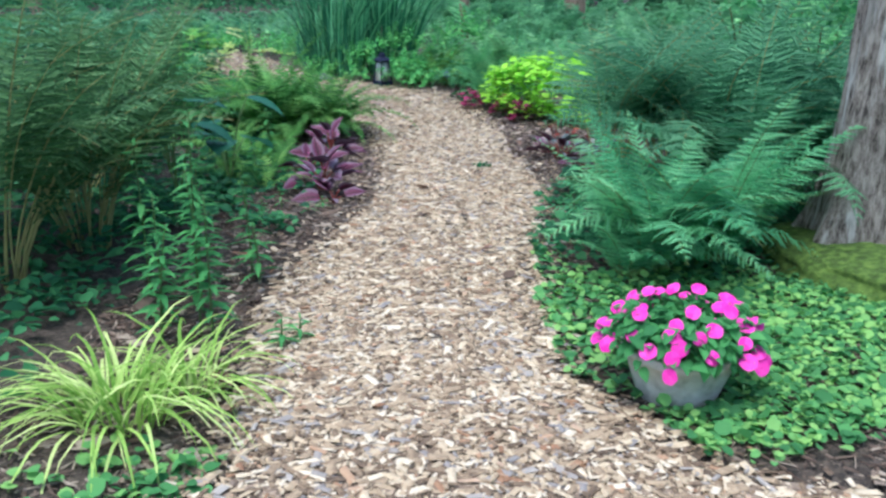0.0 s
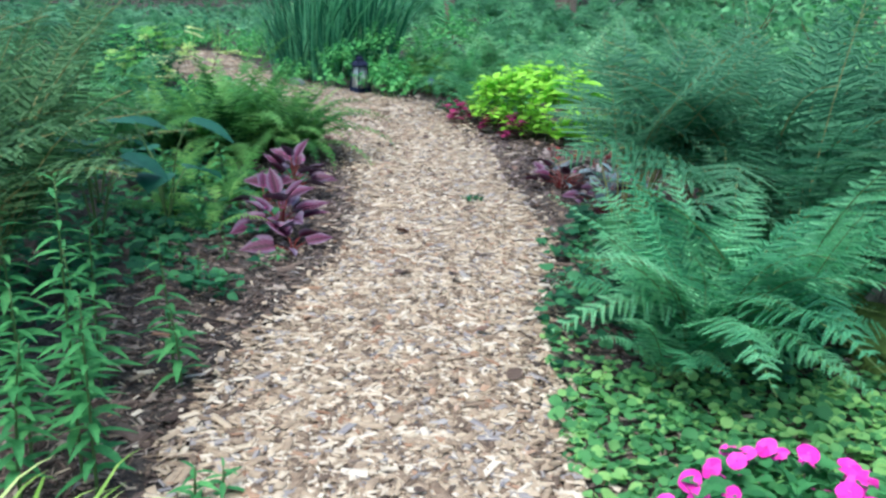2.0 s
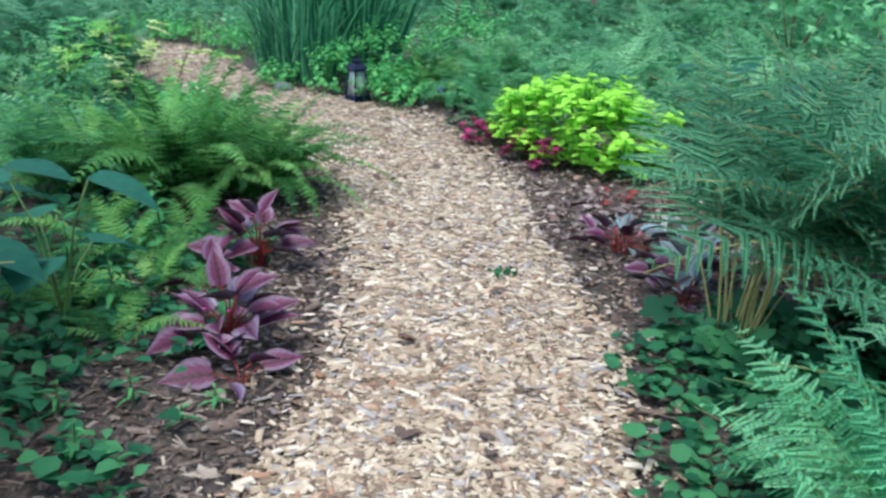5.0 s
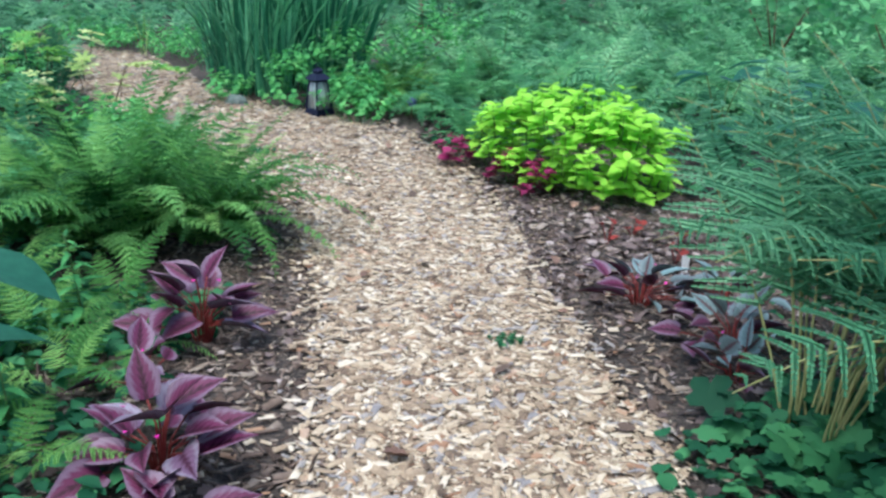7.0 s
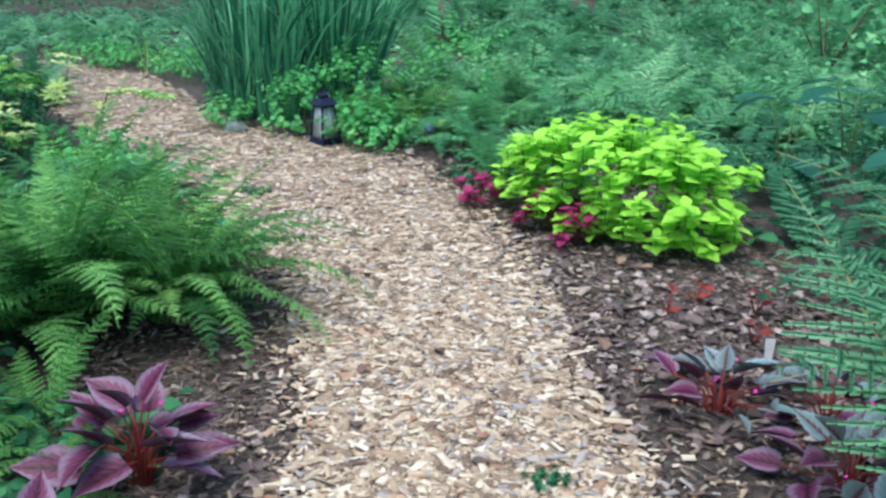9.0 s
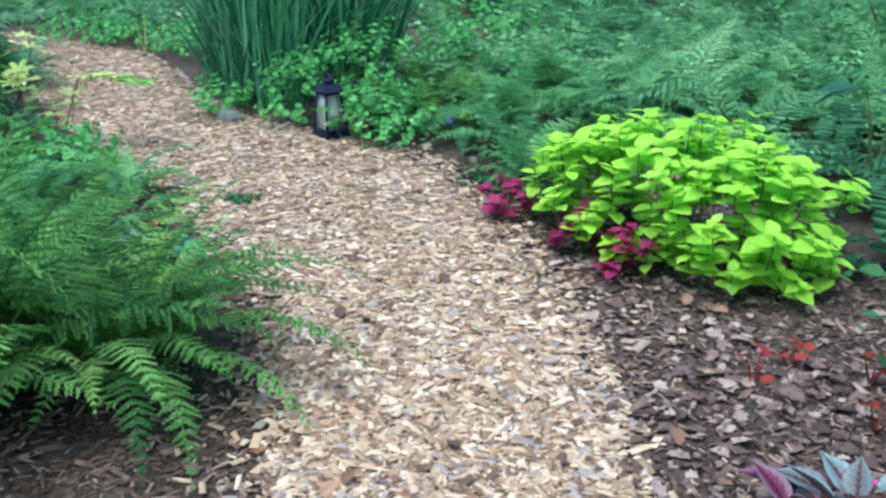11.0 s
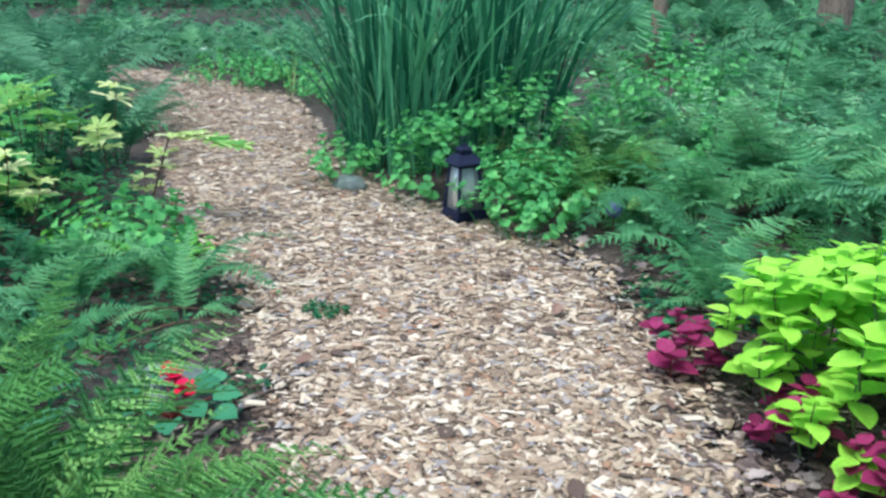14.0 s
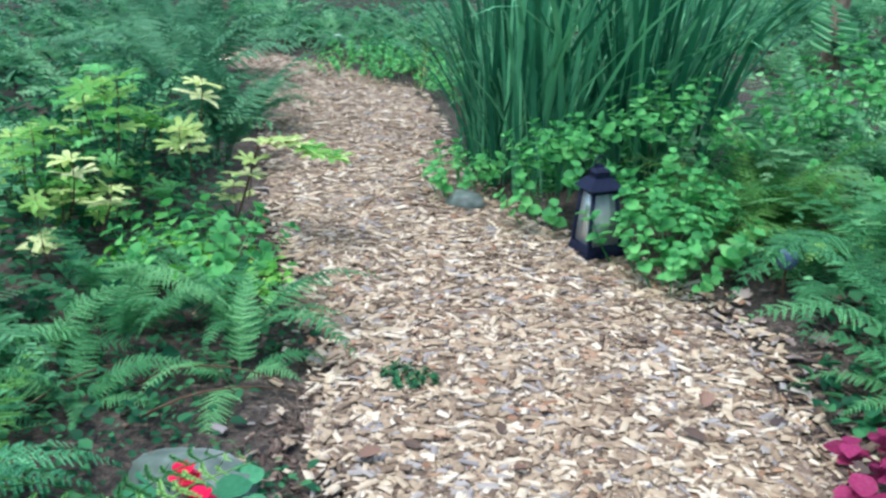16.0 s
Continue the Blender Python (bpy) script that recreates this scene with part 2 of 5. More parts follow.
def bark_mat():
    m, nt, b, out = nodes_of("bark")
    n = noise_node(nt, 15, 8.0, (2.2, 2.2, 0.6), 0.75)
    col = ramp(nt, n, [(0.38, (0.05, 0.042, 0.038)), (0.47, (0.24, 0.21, 0.19)), (0.6, (0.48, 0.44, 0.41))])
    pale = ramp(nt, noise_node(nt, 2.6, 3.0, (1.6, 1.6, 0.35)), [(0.57, (0, 0, 0)), (0.64, (1, 1, 1))])
    col = mix_col(nt, math_node(nt, "MULTIPLY", pale, 0.55), col, (0.42, 0.43, 0.41))
    streak = ramp(nt, noise_node(nt, 5.0, 4.0, (2.6, 2.6, 0.22)), [(0.555, (0, 0, 0)), (0.62, (1, 1, 1))])
    col = mix_col(nt, math_node(nt, "MULTIPLY", streak, math_node(nt, "ADD", math_node(nt, "MULTIPLY", n, 0.9), 0.2)), col, (0.72, 0.74, 0.74))
    nt.links.new(col, b.inputs["Base Color"])
    b.inputs["Roughness"].default_value = 0.9
    bump(nt, b, n, 1.0, 0.06)
    return m


M_BARK = bark_mat()
M_BARK_FAR = solid_mat("brown_bark", [(0.3, (0.12, 0.08, 0.058)), (0.5, (0.25, 0.18, 0.135)), (0.7, (0.38, 0.29, 0.225))], 14, 0.9, relief=0.9, dist=0.03, stretch=(2.0, 2.0, 0.5))


def glass_mat():
    m, nt, b, out = nodes_of("clouded_glass")
    b.inputs["Base Color"].default_value = (0.6, 0.67, 0.65, 1)
    b.inputs["Transmission Weight"].default_value = 0.6
    b.inputs["IOR"].default_value = 1.3
    nt.links.new(ramp(nt, noise_node(nt, 25), [(0.3, (0.3,) * 3), (0.8, (0.45,) * 3)]), b.inputs["Roughness"])
    return m


M_GLASS = glass_mat()

# ---- shape tools ----
rng = np.random.default_rng(7)


def mesh_of(name, V, F, mat, uv=None, smooth=False):
    """A mesh from arrays: V (n, 3), F (m, 3 or 4)."""
    V, F = np.asarray(V, dtype=np.float32), np.asarray(F, dtype=np.int32)
    me = bpy.data.meshes.new(name)
    k = F.shape[1]
    me.vertices.add(len(V))
    me.vertices.foreach_set("co", V.ravel())
    me.loops.add(F.size)
    me.loops.foreach_set("vertex_index", F.ravel())
    me.polygons.add(len(F))
    me.polygons.foreach_set("loop_start", np.arange(0, F.size, k, dtype=np.int32))
    me.update(calc_edges=True)
    if smooth:
        me.polygons.foreach_set("use_smooth", np.ones(len(F), dtype=bool))
    if uv is not None:
        layer = me.uv_layers.new(name="leaf")
        layer.data.foreach_set("uv", np.asarray(uv, dtype=np.float32)[F.ravel()].ravel())
    me.validate()
    me.materials.append(mat)
    return me


def join(pieces):
    """Several (V, F) with triangles become one."""
    Vs, Fs, o = [], [], 0
    for V, F in pieces:
        Vs.append(np.asarray(V, float))
        Fs.append(np.asarray(F) + o)
        o += len(V)
    return np.concatenate(Vs), np.concatenate(Fs)


def turns(az, tilt=0.0, roll=0.0, size=1.0):
    """Rotation matrices Rz(az) Rx(tilt) Ry(roll), times size; radians, arrays."""
    az, tilt, roll, size = np.broadcast_arrays(*(np.asarray(a, float) for a in (az, tilt, roll, size)))
    az, tilt, roll, size = (np.atleast_1d(a) for a in (az, tilt, roll, size))
    ca, sa, ct, st, cr, sr = np.cos(az), np.sin(az), np.cos(tilt), np.sin(tilt), np.cos(roll), np.sin(roll)
    z, o = np.zeros_like(az), np.ones_like(az)
    A = np.stack([ca, -sa, z, sa, ca, z, z, z, o], -1).reshape(-1, 3, 3)
    B = np.stack([o, z, z, z, ct, -st, z, st, ct], -1).reshape(-1, 3, 3)
    C = np.stack([cr, z, sr, z, o, z, -sr, z, cr], -1).reshape(-1, 3, 3)
    return A @ B @ C * size[:, None, None]


def scatter(V, F, R, P):
    """Copies of one (V, F) under the matrices R at the places P, as one (V, F)."""
    n, k = len(P), len(V)
    W = np.einsum("nij,kj->nki", R, V) + np.asarray(P)[:, None, :]
    G = np.asarray(F)[None] + (np.arange(n) * k)[:, None, None]
    return W.reshape(-1, 3), G.reshape(-1, np.asarray(F).shape[1])


def tube(points, radii, sides=6, rough=0.0, seed=0):
    """A round stem through points."""
    P = [Vector(p) for p in points]
    r = np.random.default_rng(seed)
    V, F = [], []
    for i, p in enumerate(P):
        t = (P[min(i + 1, len(P) - 1)] - P[max(i - 1, 0)]).normalized()
        a = t.cross(Vector((0.31, 0.95, 0.1))).normalized()
        b = t.cross(a)
        for j in range(sides):
            w = 2 * math.pi * j / sides
            q = p + (a * math.cos(w) + b * math.sin(w)) * radii[i] * (1 + rough * r.uniform(-1, 1))
            V.append(q[:])
    for i in range(len(P) - 1):
        for j in range(sides):
            a, b = i * sides + j, i * sides + (j + 1) % sides
            F += [(a, b, b + sides), (a, b + sides, a + sides)]
    top = len(V)
    V.append(P[-1][:])
    F += [(top - sides + j, top - sides + (j + 1) % sides, top) for j in range(sides)]
    return np.array(V), np.array(F)


def leaf(width, segs=5, peak=0.4, fold=0.25, droop=0.15, tip=1.0, lobes=0.0):
    """A leaf 1 long along y, folded on its midrib and drooping. Returns V, F, uv (across, along)."""
    V, U, F = [], [], []
    for i in range(segs + 1):
        s = i / segs
        w = 0.0 if i in (0, segs) else width * 0.5 * (math.sin(math.pi * s ** (math.log(0.5) / math.log(peak))) ** (0.75 if s < peak else tip))
        if lobes and i % 2 == 0:
            w *= 1 - lobes
        z = -droop * s * s
        for side in (-1, 0, 1):
            V.append((side * w, s - (0.12 * width if side and s < 0.3 and i else 0), z + abs(side) * w * fold * 2))
            U.append((side * 1.0, s))
    for i in range(segs):
        for c in (0, 1):
            a = 3 * i + c
            if i > 0:
                F.append((a, a + 1, a + 4))
            else:
                F.append((1, 4, 3) if c == 0 else (1, 5, 4))
                continue
            if i < segs - 1:
                F.append((a, a + 4, a + 3))
    return np.array(V), np.array(F), np.array(U)


def frame_at(s, e0, e1, sway=0.0):
    """Place and direction along an arching stem of length 1."""
    n = 24
    y = z = x = 0.0
    steps = max(1, int(n * s))
    for i in range(steps):
        e = radians(e0 + (e1 - e0) * (i + 0.5) / n)
        y, z, x = y + math.cos(e) * s / steps, z + math.sin(e) * s / steps, x + sway * (i / n) * s / steps
    e = radians(e0 + (e1 - e0) * s)
    t = Vector((sway * s, math.cos(e), math.sin(e))).normalized()
    return Vector((x, y, z)), t


def pinna(lobes, droop):
    """One leaflet of a frond, 1 long: small pointed lobes in two rows along its midrib."""
    V = [(0, j / lobes, -droop * (j / lobes) ** 2) for j in range(lobes + 1)]
    F = []
    for j in range(lobes):
        s = j / lobes
        o = 0.15 * (1 - s) ** 0.6 + 0.008
        for side in (-1, 1):
            k = len(V)
            V += [(side * o * 0.82, s + 0.22 / lobes, -droop * s * s - 0.004), (side * o, s + 0.95 / lobes, -droop * s * s - 0.014)]
            F += [(j, k, k + 1), (j, k + 1, j + 1)]
    return np.array(V), np.array(F)


def frond(pairs, width, lobes, e0, e1, bare=0.18, sway=0.0, seed=0, sweep=74, droop=0.14, full=0.55, turned=0.25):
    """A fern frond of length 1: leaflets in pairs, each cut into lobes. Returns blade (V, F) and stalk (V, F)."""
    r = np.random.default_rng(seed)
    V, F = pinna(lobes, droop)
    R, P = [], []
    twist = r.uniform(-turned, turned)
    for i in range(pairs):
        s = bare + (1 - bare) * (i + 0.5) / pairs
        u = (i + 0.5) / pairs
        p, t = frame_at(s, e0, e1, sway)
        env = min(1.0, 0.5 + 1.7 * u) * (1 - u) ** 0.78 * 1.12 + 0.025
        for side in (-1, 1):
            out = Vector((side, 0, twist * u * side)).normalized()
            out = (out - t * out.dot(t)).normalized()
            nrm = out.cross(t) * side
            a = radians(sweep + r.uniform(-6, 6) - 18 * u)
            along = (t * math.cos(a) + out * math.sin(a) - nrm * (0.12 + r.uniform(-0.16, 0.16))).normalized()
            bi = along.cross(nrm).normalized()
            nn = bi.cross(along)
            l = width * env * r.uniform(0.82, 1.08)
            m = np.array([bi[:], along[:], nn[:]]).T * l
            m[:, 0] *= full * (1 - bare) / pairs / (0.15 * width * env ** 0.5)
            R.append(m)
            P.append((p + t * r.uniform(-0.006, 0.006))[:])
    BV, BF = scatter(V, F, np.array(R), np.array(P))
    k = len(V)
    rib = [f for i in range(pairs - 1) for f in ((2 * i * k, (2 * i + 1) * k, (2 * i + 2) * k), ((2 * i + 1) * k, (2 * i + 3) * k, (2 * i + 2) * k))]
    blade = BV, np.concatenate([BF, rib])
    pts = [frame_at(s, e0, e1, sway)[0] for s in np.linspace(0, 1, 9)]
    stalk = tube(pts, np.linspace(0.0048, 0.0012, 9), 4)
    return blade, stalk


def thing(name, loc, label, category, group="", kind="", turn=0.0, size=1.0):
    ob = new(name)
    ob.matrix_basis = Matrix.LocRotScale(loc, Euler((0, 0, turn)), Vector((size,) * 3))
    ob.empty_display_size = 0.1
    return tagged(ob, label, category, group, kind)


def part(name, me, parent, m=None, label=""):
    ob = new(name, me)
    ob.parent = parent
    if m is not None:
        ob.matrix_basis = m
    return tagged(ob, label)


# ---- lie of the land ----
EDGE_Y = [-2.0, 1.9, 2.3, 2.9, 3.5, 4.4, 5.1, 5.9, 6.6, 7.4, 8.2, 8.9, 9.5, 10.0, 10.7, 11.2, 11.9, 12.7, 13.5, 14.3, 15.4, 16.2, 17.0, 17.6]
EDGE_L = [-0.9, -0.75, -0.64, -0.66, -0.74, -0.66, -0.45, -0.38, -0.41, -0.48, -0.62, -0.84, -1.18, -1.46, -2.02, -2.40, -2.92, -3.42, -3.95, -4.5, -5.4, -6.2, -7.2, -8.6]
EDGE_R = [1.0, 2.2, 0.85, 0.43, 0.40, 0.44, 0.52, 0.66, 0.60, 0.50, 0.50, 0.44, 0.30, 0.14, -0.10, -0.50, -1.42, -2.05, -2.42, -2.80, -3.45, -4.45, -6.0, -8.3]


def left_edge(y):
    return np.interp(y, EDGE_Y, EDGE_L)


def right_edge(y):
    return np.interp(y, EDGE_Y, EDGE_R)


def inside_path(x, y):
    """How far a place lies inside the path, in metres (negative: outside)."""
    return np.where((y > -2) & (y < 17.6), np.minimum(x - left_edge(y), right_edge(y) - x), -1.0)


def height(x, y):
    """The ground's height, gently rising along the way."""
    x, y = np.asarray(x, float), np.asarray(y, float)
    base = np.interp(y, [-60, 0, 3, 5, 7, 8.6, 9.5, 10.2, 11.3, 13, 17.5, 30, 60], [0, 0.01, 0.025, 0.03, 0.01, 0.015, 0.045, 0.075, 0.115, 0.13, 0.18, 0.4, 1.0])
    d = np.clip(-inside_path(x, y), 0, 0.5)
    return base + 0.02 * np.sin(2.3 * x + 1.1) * np.sin(1.9 * y) * (d > 0) * d * 2 + 0.03 * d


def at(x, y, dz=0.0):
    return Vector((x, y, float(height(x, y)) + dz))


def grid_lines(a, b, fine, coarse):
    near = np.arange(a, b, fine)
    out = [b]
    step = fine
    while out[-1] < b + 70:
        step *= coarse
        out.append(out[-1] + step)
    back = [a - fine]
    step = fine
    while back[-1] > a - 70:
        step *= coarse
        back.append(back[-1] - step)
    return np.concatenate([back[::-1], near, out])


def quad_grid(xs, ys):
    X, Y = np.meshgrid(xs, ys)
    nx, ny = len(xs), len(ys)
    i = np.arange((ny - 1) * (nx - 1))
    a = (i // (nx - 1)) * nx + i % (nx - 1)
    return X, Y, np.stack([a, a + 1, a + nx + 1, a + nx], -1)


X, Y, F = quad_grid(grid_lines(-7, 5, 0.09, 1.2), grid_lines(-1, 18, 0.09, 1.2))
Z = height(X, Y) + 0.006 * np.sin(17 * X + 5 * np.sin(3 * Y)) * np.sin(19 * Y)
inner = np.clip(inside_path(X, Y) / 0.25, 0, 1)
Z -= 0.035 * inner
ground = new("ground", mesh_of("ground", np.stack([X, Y, Z], -1).reshape(-1, 3), F, M_SOIL, smooth=True))
tagged(ground, "dark brown woodland soil with leaf litter", "ground", kind="structure")

us, ys = np.linspace(-0.06, 1.06, 26), np.arange(-1.5, 17.4, 0.06)
U, Y, F = quad_grid(us, ys)
X = left_edge(Y) + (right_edge(Y) - left_edge(Y)) * U + 0.035 * np.sin(9 * Y + 7 * (U > 0.5)) * np.abs(2 * U - 1)
Z = height(X, Y) + 0.012 - 0.05 * np.clip((np.abs(2 * U - 1) - 0.9) / 0.22, 0, 1) ** 1.5 + 0.004 * np.sin(23 * X) * np.sin(21 * Y)
path_bed = new("path", mesh_of("path", np.stack([X, Y, Z], -1).reshape(-1, 3), F, M_PATH, smooth=True))
tagged(path_bed, "winding garden path covered with tan wood chips", "path", kind="structure")

# wood chips: thin split pieces, lying flat or leaning on one another
CHIP_V = np.array([(-.5, -.5, 0), (.5, -.42, 0), (.42, .5, 0), (-.5, .45, 0), (-.40, -.46, 1), (.44, -.36, 1), (.36, .44, 1), (-.44, .38, 1)], float)
CHIP_F = np.array([(4, 5, 6, 7), (0, 1, 5, 4), (1, 2, 6, 5), (2, 3, 7, 6), (3, 0, 4, 7)])
SLIVER_F = CHIP_F[[0, 2, 4]]


def chip_set(n, y0, y1, big, spread=0.0):
    y = rng.uniform(y0, y1, n)
    u = rng.uniform(-spread, 1 + spread, n)
    thin = (np.abs(2 * u - 1) > 0.86) & (rng.random(n) < 0.55)
    y, u = y[~thin], u[~thin]
    n = len(y)
    x = left_edge(y) + (right_edge(y) - left_edge(y)) * u
    z = height(x, y) + 0.006 + rng.uniform(0, 0.016, n)
    ln = big * np.clip(rng.lognormal(-0.15, 0.5, n), 0.3, 2.6)
    R = turns(rng.uniform(0, 6.28, n), rng.normal(0, 0.10, n), rng.normal(0, 0.14, n))
    S = np.stack([np.minimum(ln * rng.uniform(0.17, 0.5, n), 0.029), ln, rng.uniform(0.0015, 0.004, n)], -1)
    return scatter(CHIP_V, SLIVER_F, R * S[:, None, :], np.stack([x, y, z], -1))


chips = new("wood_chips", mesh_of("wood_chips", *join([chip_set(36000, 1.3, 6.0, 0.045, 0.05), chip_set(36000, 6.0, 11.5, 0.045, 0.05), chip_set(13000, 11.5, 17.3, 0.055, 0.04), chip_set(3500, -1.6, 1.4, 0.06, 0.03), chip_set(4200, 2.6, 10.6, 0.04, 0.35), chip_set(9000, 2.2, 11.2, 0.042, 0.13)]), M_CHIP))
tagged(chips, "loose tan and pale brown wood chips on path", "wood chips", kind="stuff")

# leaf litter and needles on the beds beside the path


def litter(name, n, x0, x1, y0, y1, size, label, beds=True):
    x, y = rng.uniform(x0, x1, n), rng.uniform(y0, y1, n)
    if beds:
        keep = inside_path(x, y) < 0.22 * rng.random(n) ** 2
        x, y = x[keep], y[keep]
    n = len(x)
    ln = size * rng.lognormal(0, 0.5, n)
    R = turns(rng.uniform(0, 6.28, n), rng.normal(0, 0.22, n), rng.normal(0, 0.4, n))
    S = np.stack([ln * rng.uniform(0.05, 0.5, n) ** 1.4, ln, np.full(n, 0.004)], -1)
    ob = new(name, mesh_of(name, *scatter(CHIP_V, SLIVER_F, R * S[:, None, :], np.stack([x, y, height(x, y) + rng.uniform(0, 0.012, n)], -1)), M_LITTER))
    return tagged(ob, label, "leaf litter", kind="stuff")


litter("leaf_litter", 13000, -1.4, -0.3, 2.0, 10.5, 0.038, "brown pine needles and bark crumbs on soil")
litter("leaf_litter", 17000, 0.1, 1.9, 2.2, 11.2, 0.038, "dark brown needles and bark crumbs on soil")

# ---- plants ----
LEAF_OVATE = leaf(0.62, 5)
LEAF_ROUND = leaf(0.9, 5, 0.45, 0.16, 0.1, 0.7)
LEAF_LANCE = leaf(0.25, 5, 0.42, 0.2, 0.3, 1.1)
LEAF_LOBED = leaf(0.85, 7, 0.42, 0.12, 0.15, 0.9, 0.45)
LEAF_SMALL = leaf(0.7, 3, 0.45, 0.2, 0.1)
LEAF_DISC = leaf(1.0, 4, 0.5, 0.14, 0.08, 0.6)

FROND_SHAPES = [(78, -5, 0.0), (70, -35, 0.12), (60, -50, -0.14), (46, -55, 0.08), (82, 15, -0.06)]
STALK_SHAPES = [(88, 40, 0.04), (86, 15, 0.10), (84, 0, -0.12), (82, -18, 0.08), (89, 55, -0.05)]
MOUND_SHAPES = [(82, 5, 0.04), (79, -20, 0.12), (72, -38, -0.14), (60, -50, 0.08), (86, 28, -0.06)]
OVER_SHAPES = [(88, 25, 0.05), (86, 2, 0.10), (84, -18, -0.12), (83, -32, 0.08), (89, 42, -0.05)]
TALL_SHAPES = [(86, 28, 0.05), (83, 0, 0.12), (80, -24, -0.12), (72, -45, 0.08), (88, 46, -0.05)]


def fern_kit(mat, pairs, width, lobes, bare, seed, shapes=FROND_SHAPES, stalk_mat=None, full=0.55, turned=0.25):
    kit = []
    for i, (e0, e1, sway) in enumerate(shapes):
        b, s = frond(pairs, width, lobes, e0, e1, bare, sway, seed + i, full=full, turned=turned)
        kit.append((mesh_of("frond", *b, mat), mesh_of("stalk", *s, stalk_mat or M_RACHIS)))
    return kit


def whole(blade, stalk):
    """Blade and stalk as one piece."""
    V, F = join([blade, stalk])
    o = len(blade[0])
    return V, np.concatenate([F, [(0, 1, o + 4), (0, o + 5, o + 4)]])


def fern(loc, kit, size, count, label, seed, group="", lean=None, low=0.45, upright=1.0, stalks=True, sector=None):
    """A fern: fronds rising from one crown and arching outwards."""
    r = random.Random(seed)
    ob = thing("fern", loc, label, "fern", group)
    a0 = r.uniform(0, 6.28)
    for i in range(count):
        az = a0 + i * 2.4 + r.uniform(-0.35, 0.35)
        if sector:
            az = sector[0] + sector[1] * (2 * ((i * 0.618) % 1) - 1)
        shape = kit[i * 7 % 10] if len(kit) == 10 else kit[(0, 1, 2, 1, 3, 4, 2, 1)[i % 8] % len(kit)]
        k = size * r.uniform(1 - low, 1.0)
        if lean is not None:
            k *= 1 + 0.22 * math.cos(az - lean)
        m = Matrix.LocRotScale((0.06 * math.cos(az + 1.57) * size, 0.06 * math.sin(az + 1.57) * size, -0.015), Euler((radians(r.uniform(-8, 8)) * upright, radians(r.uniform(-14, 14)), az)), Vector((k, k, k)))
        f = part("frond", shape[0], ob, m)
        if stalks and shape[1]:
            part("stalk", shape[1], f, None)
    return ob


KIT_MID = [(mesh_of("frond", *whole(*frond(24, 0.19, 6, e0, e1, 0.14, sway, 10 + i)), M_FERN_MID), None) for i, (e0, e1, sway) in enumerate(FROND_SHAPES)]
KIT_TALL = fern_kit(M_FERN_BRIGHT, 27, 0.20, 7, 0.20, 15, TALL_SHAPES, full=0.58)
KIT_BLUE = [(mesh_of("frond", *whole(*frond(21, 0.20, 6, e0, e1, 0.24, sway, 20 + i)), M_FERN_BLUE), None) for i, (e0, e1, sway) in enumerate(TALL_SHAPES)]
KIT_OVER = fern_kit(M_FERN_BLUE, 22, 0.22, 8, 0.38, 25, OVER_SHAPES, M_STALK, 0.44, 1.1)
KIT_LIGHT = fern_kit(M_FERN_LIGHT, 30, 0.16, 4, 0.10, 30, MOUND_SHAPES)
KIT_OLIVE = fern_kit(M_FERN_OLIVE, 25, 0.18, 4, 0.38, 40, STALK_SHAPES, M_STALK)
KIT_DENSE = [(mesh_of("frond", *whole(*frond(32, 0.15, 5, e0, e1, 0.08, sway, 35 + i)), m), None) for i, (e0, e1, sway) in enumerate(MOUND_SHAPES) for m in (M_FERN_LIGHT, M_FERN_MOUND)]
KIT_SMALL = fern_kit(M_FERN_LIGHT, 20, 0.20, 5, 0.12, 50)
KIT_BIG = fern_kit(M_FERN_BRIGHT, 22, 0.18, 5, 0.16, 55)
KIT_FAR = fern_kit(M_FERN_HAZY, 16, 0.21, 2, 0.12, 60)
KIT_FAR_BLUE = fern_kit(M_FERN_BLUE, 16, 0.21, 2, 0.12, 70)

# ferns beside the path
def plant_ferns(first, rows):
    for i, (x, y, kit, size, count, label) in enumerate(rows):
        fern(at(x, y), kit, size, count, label, first + i, "ferns along the path", low=0.2 if kit is KIT_OVER else 0.45)


plant_ferns(100, [
    (1.02, 4.12, KIT_TALL, 1.10, 46, "large green fern with arching fronds by path"),
    (1.36, 4.28, KIT_TALL, 1.14, 34, "large green fern with arching fronds behind another"),
    (0.88, 4.00, KIT_TALL, 0.62, 16, "low green fern with drooping fronds at path edge"),
    (1.75, 5.05, KIT_BLUE, 1.50, 22, "large blue-green fern with tall arching fronds"),
    (1.62, 6.15, KIT_OVER, 1.50, 18, "tall blue-green fern overhanging path edge"),
    (1.80, 5.62, KIT_OVER, 1.62, 16, "tall blue-green fern overhanging path edge"),
    (2.05, 5.95, KIT_OVER, 1.65, 12, "tall blue-green fern overhanging path edge"),
    (2.45, 6.4, KIT_BLUE, 1.55, 16, "tall blue-green fern behind other ferns"),
    (2.85, 5.5, KIT_BLUE, 1.60, 16, "tall blue-green fern behind tree trunk"),
    (2.2, 5.35, KIT_BLUE, 1.45, 14, "tall blue-green fern beside tree trunk"),
    (3.2, 7.0, KIT_BLUE, 1.4, 14, "tall blue-green fern behind other ferns"),
])
fern(at(1.10, 5.86), [KIT_OVER[0], KIT_OVER[4]], 1.42, 22, "dense blue-green fern on straw stalks leaning off path", 99, "ferns along the path", low=0.2, sector=(-1.35, 1.6))
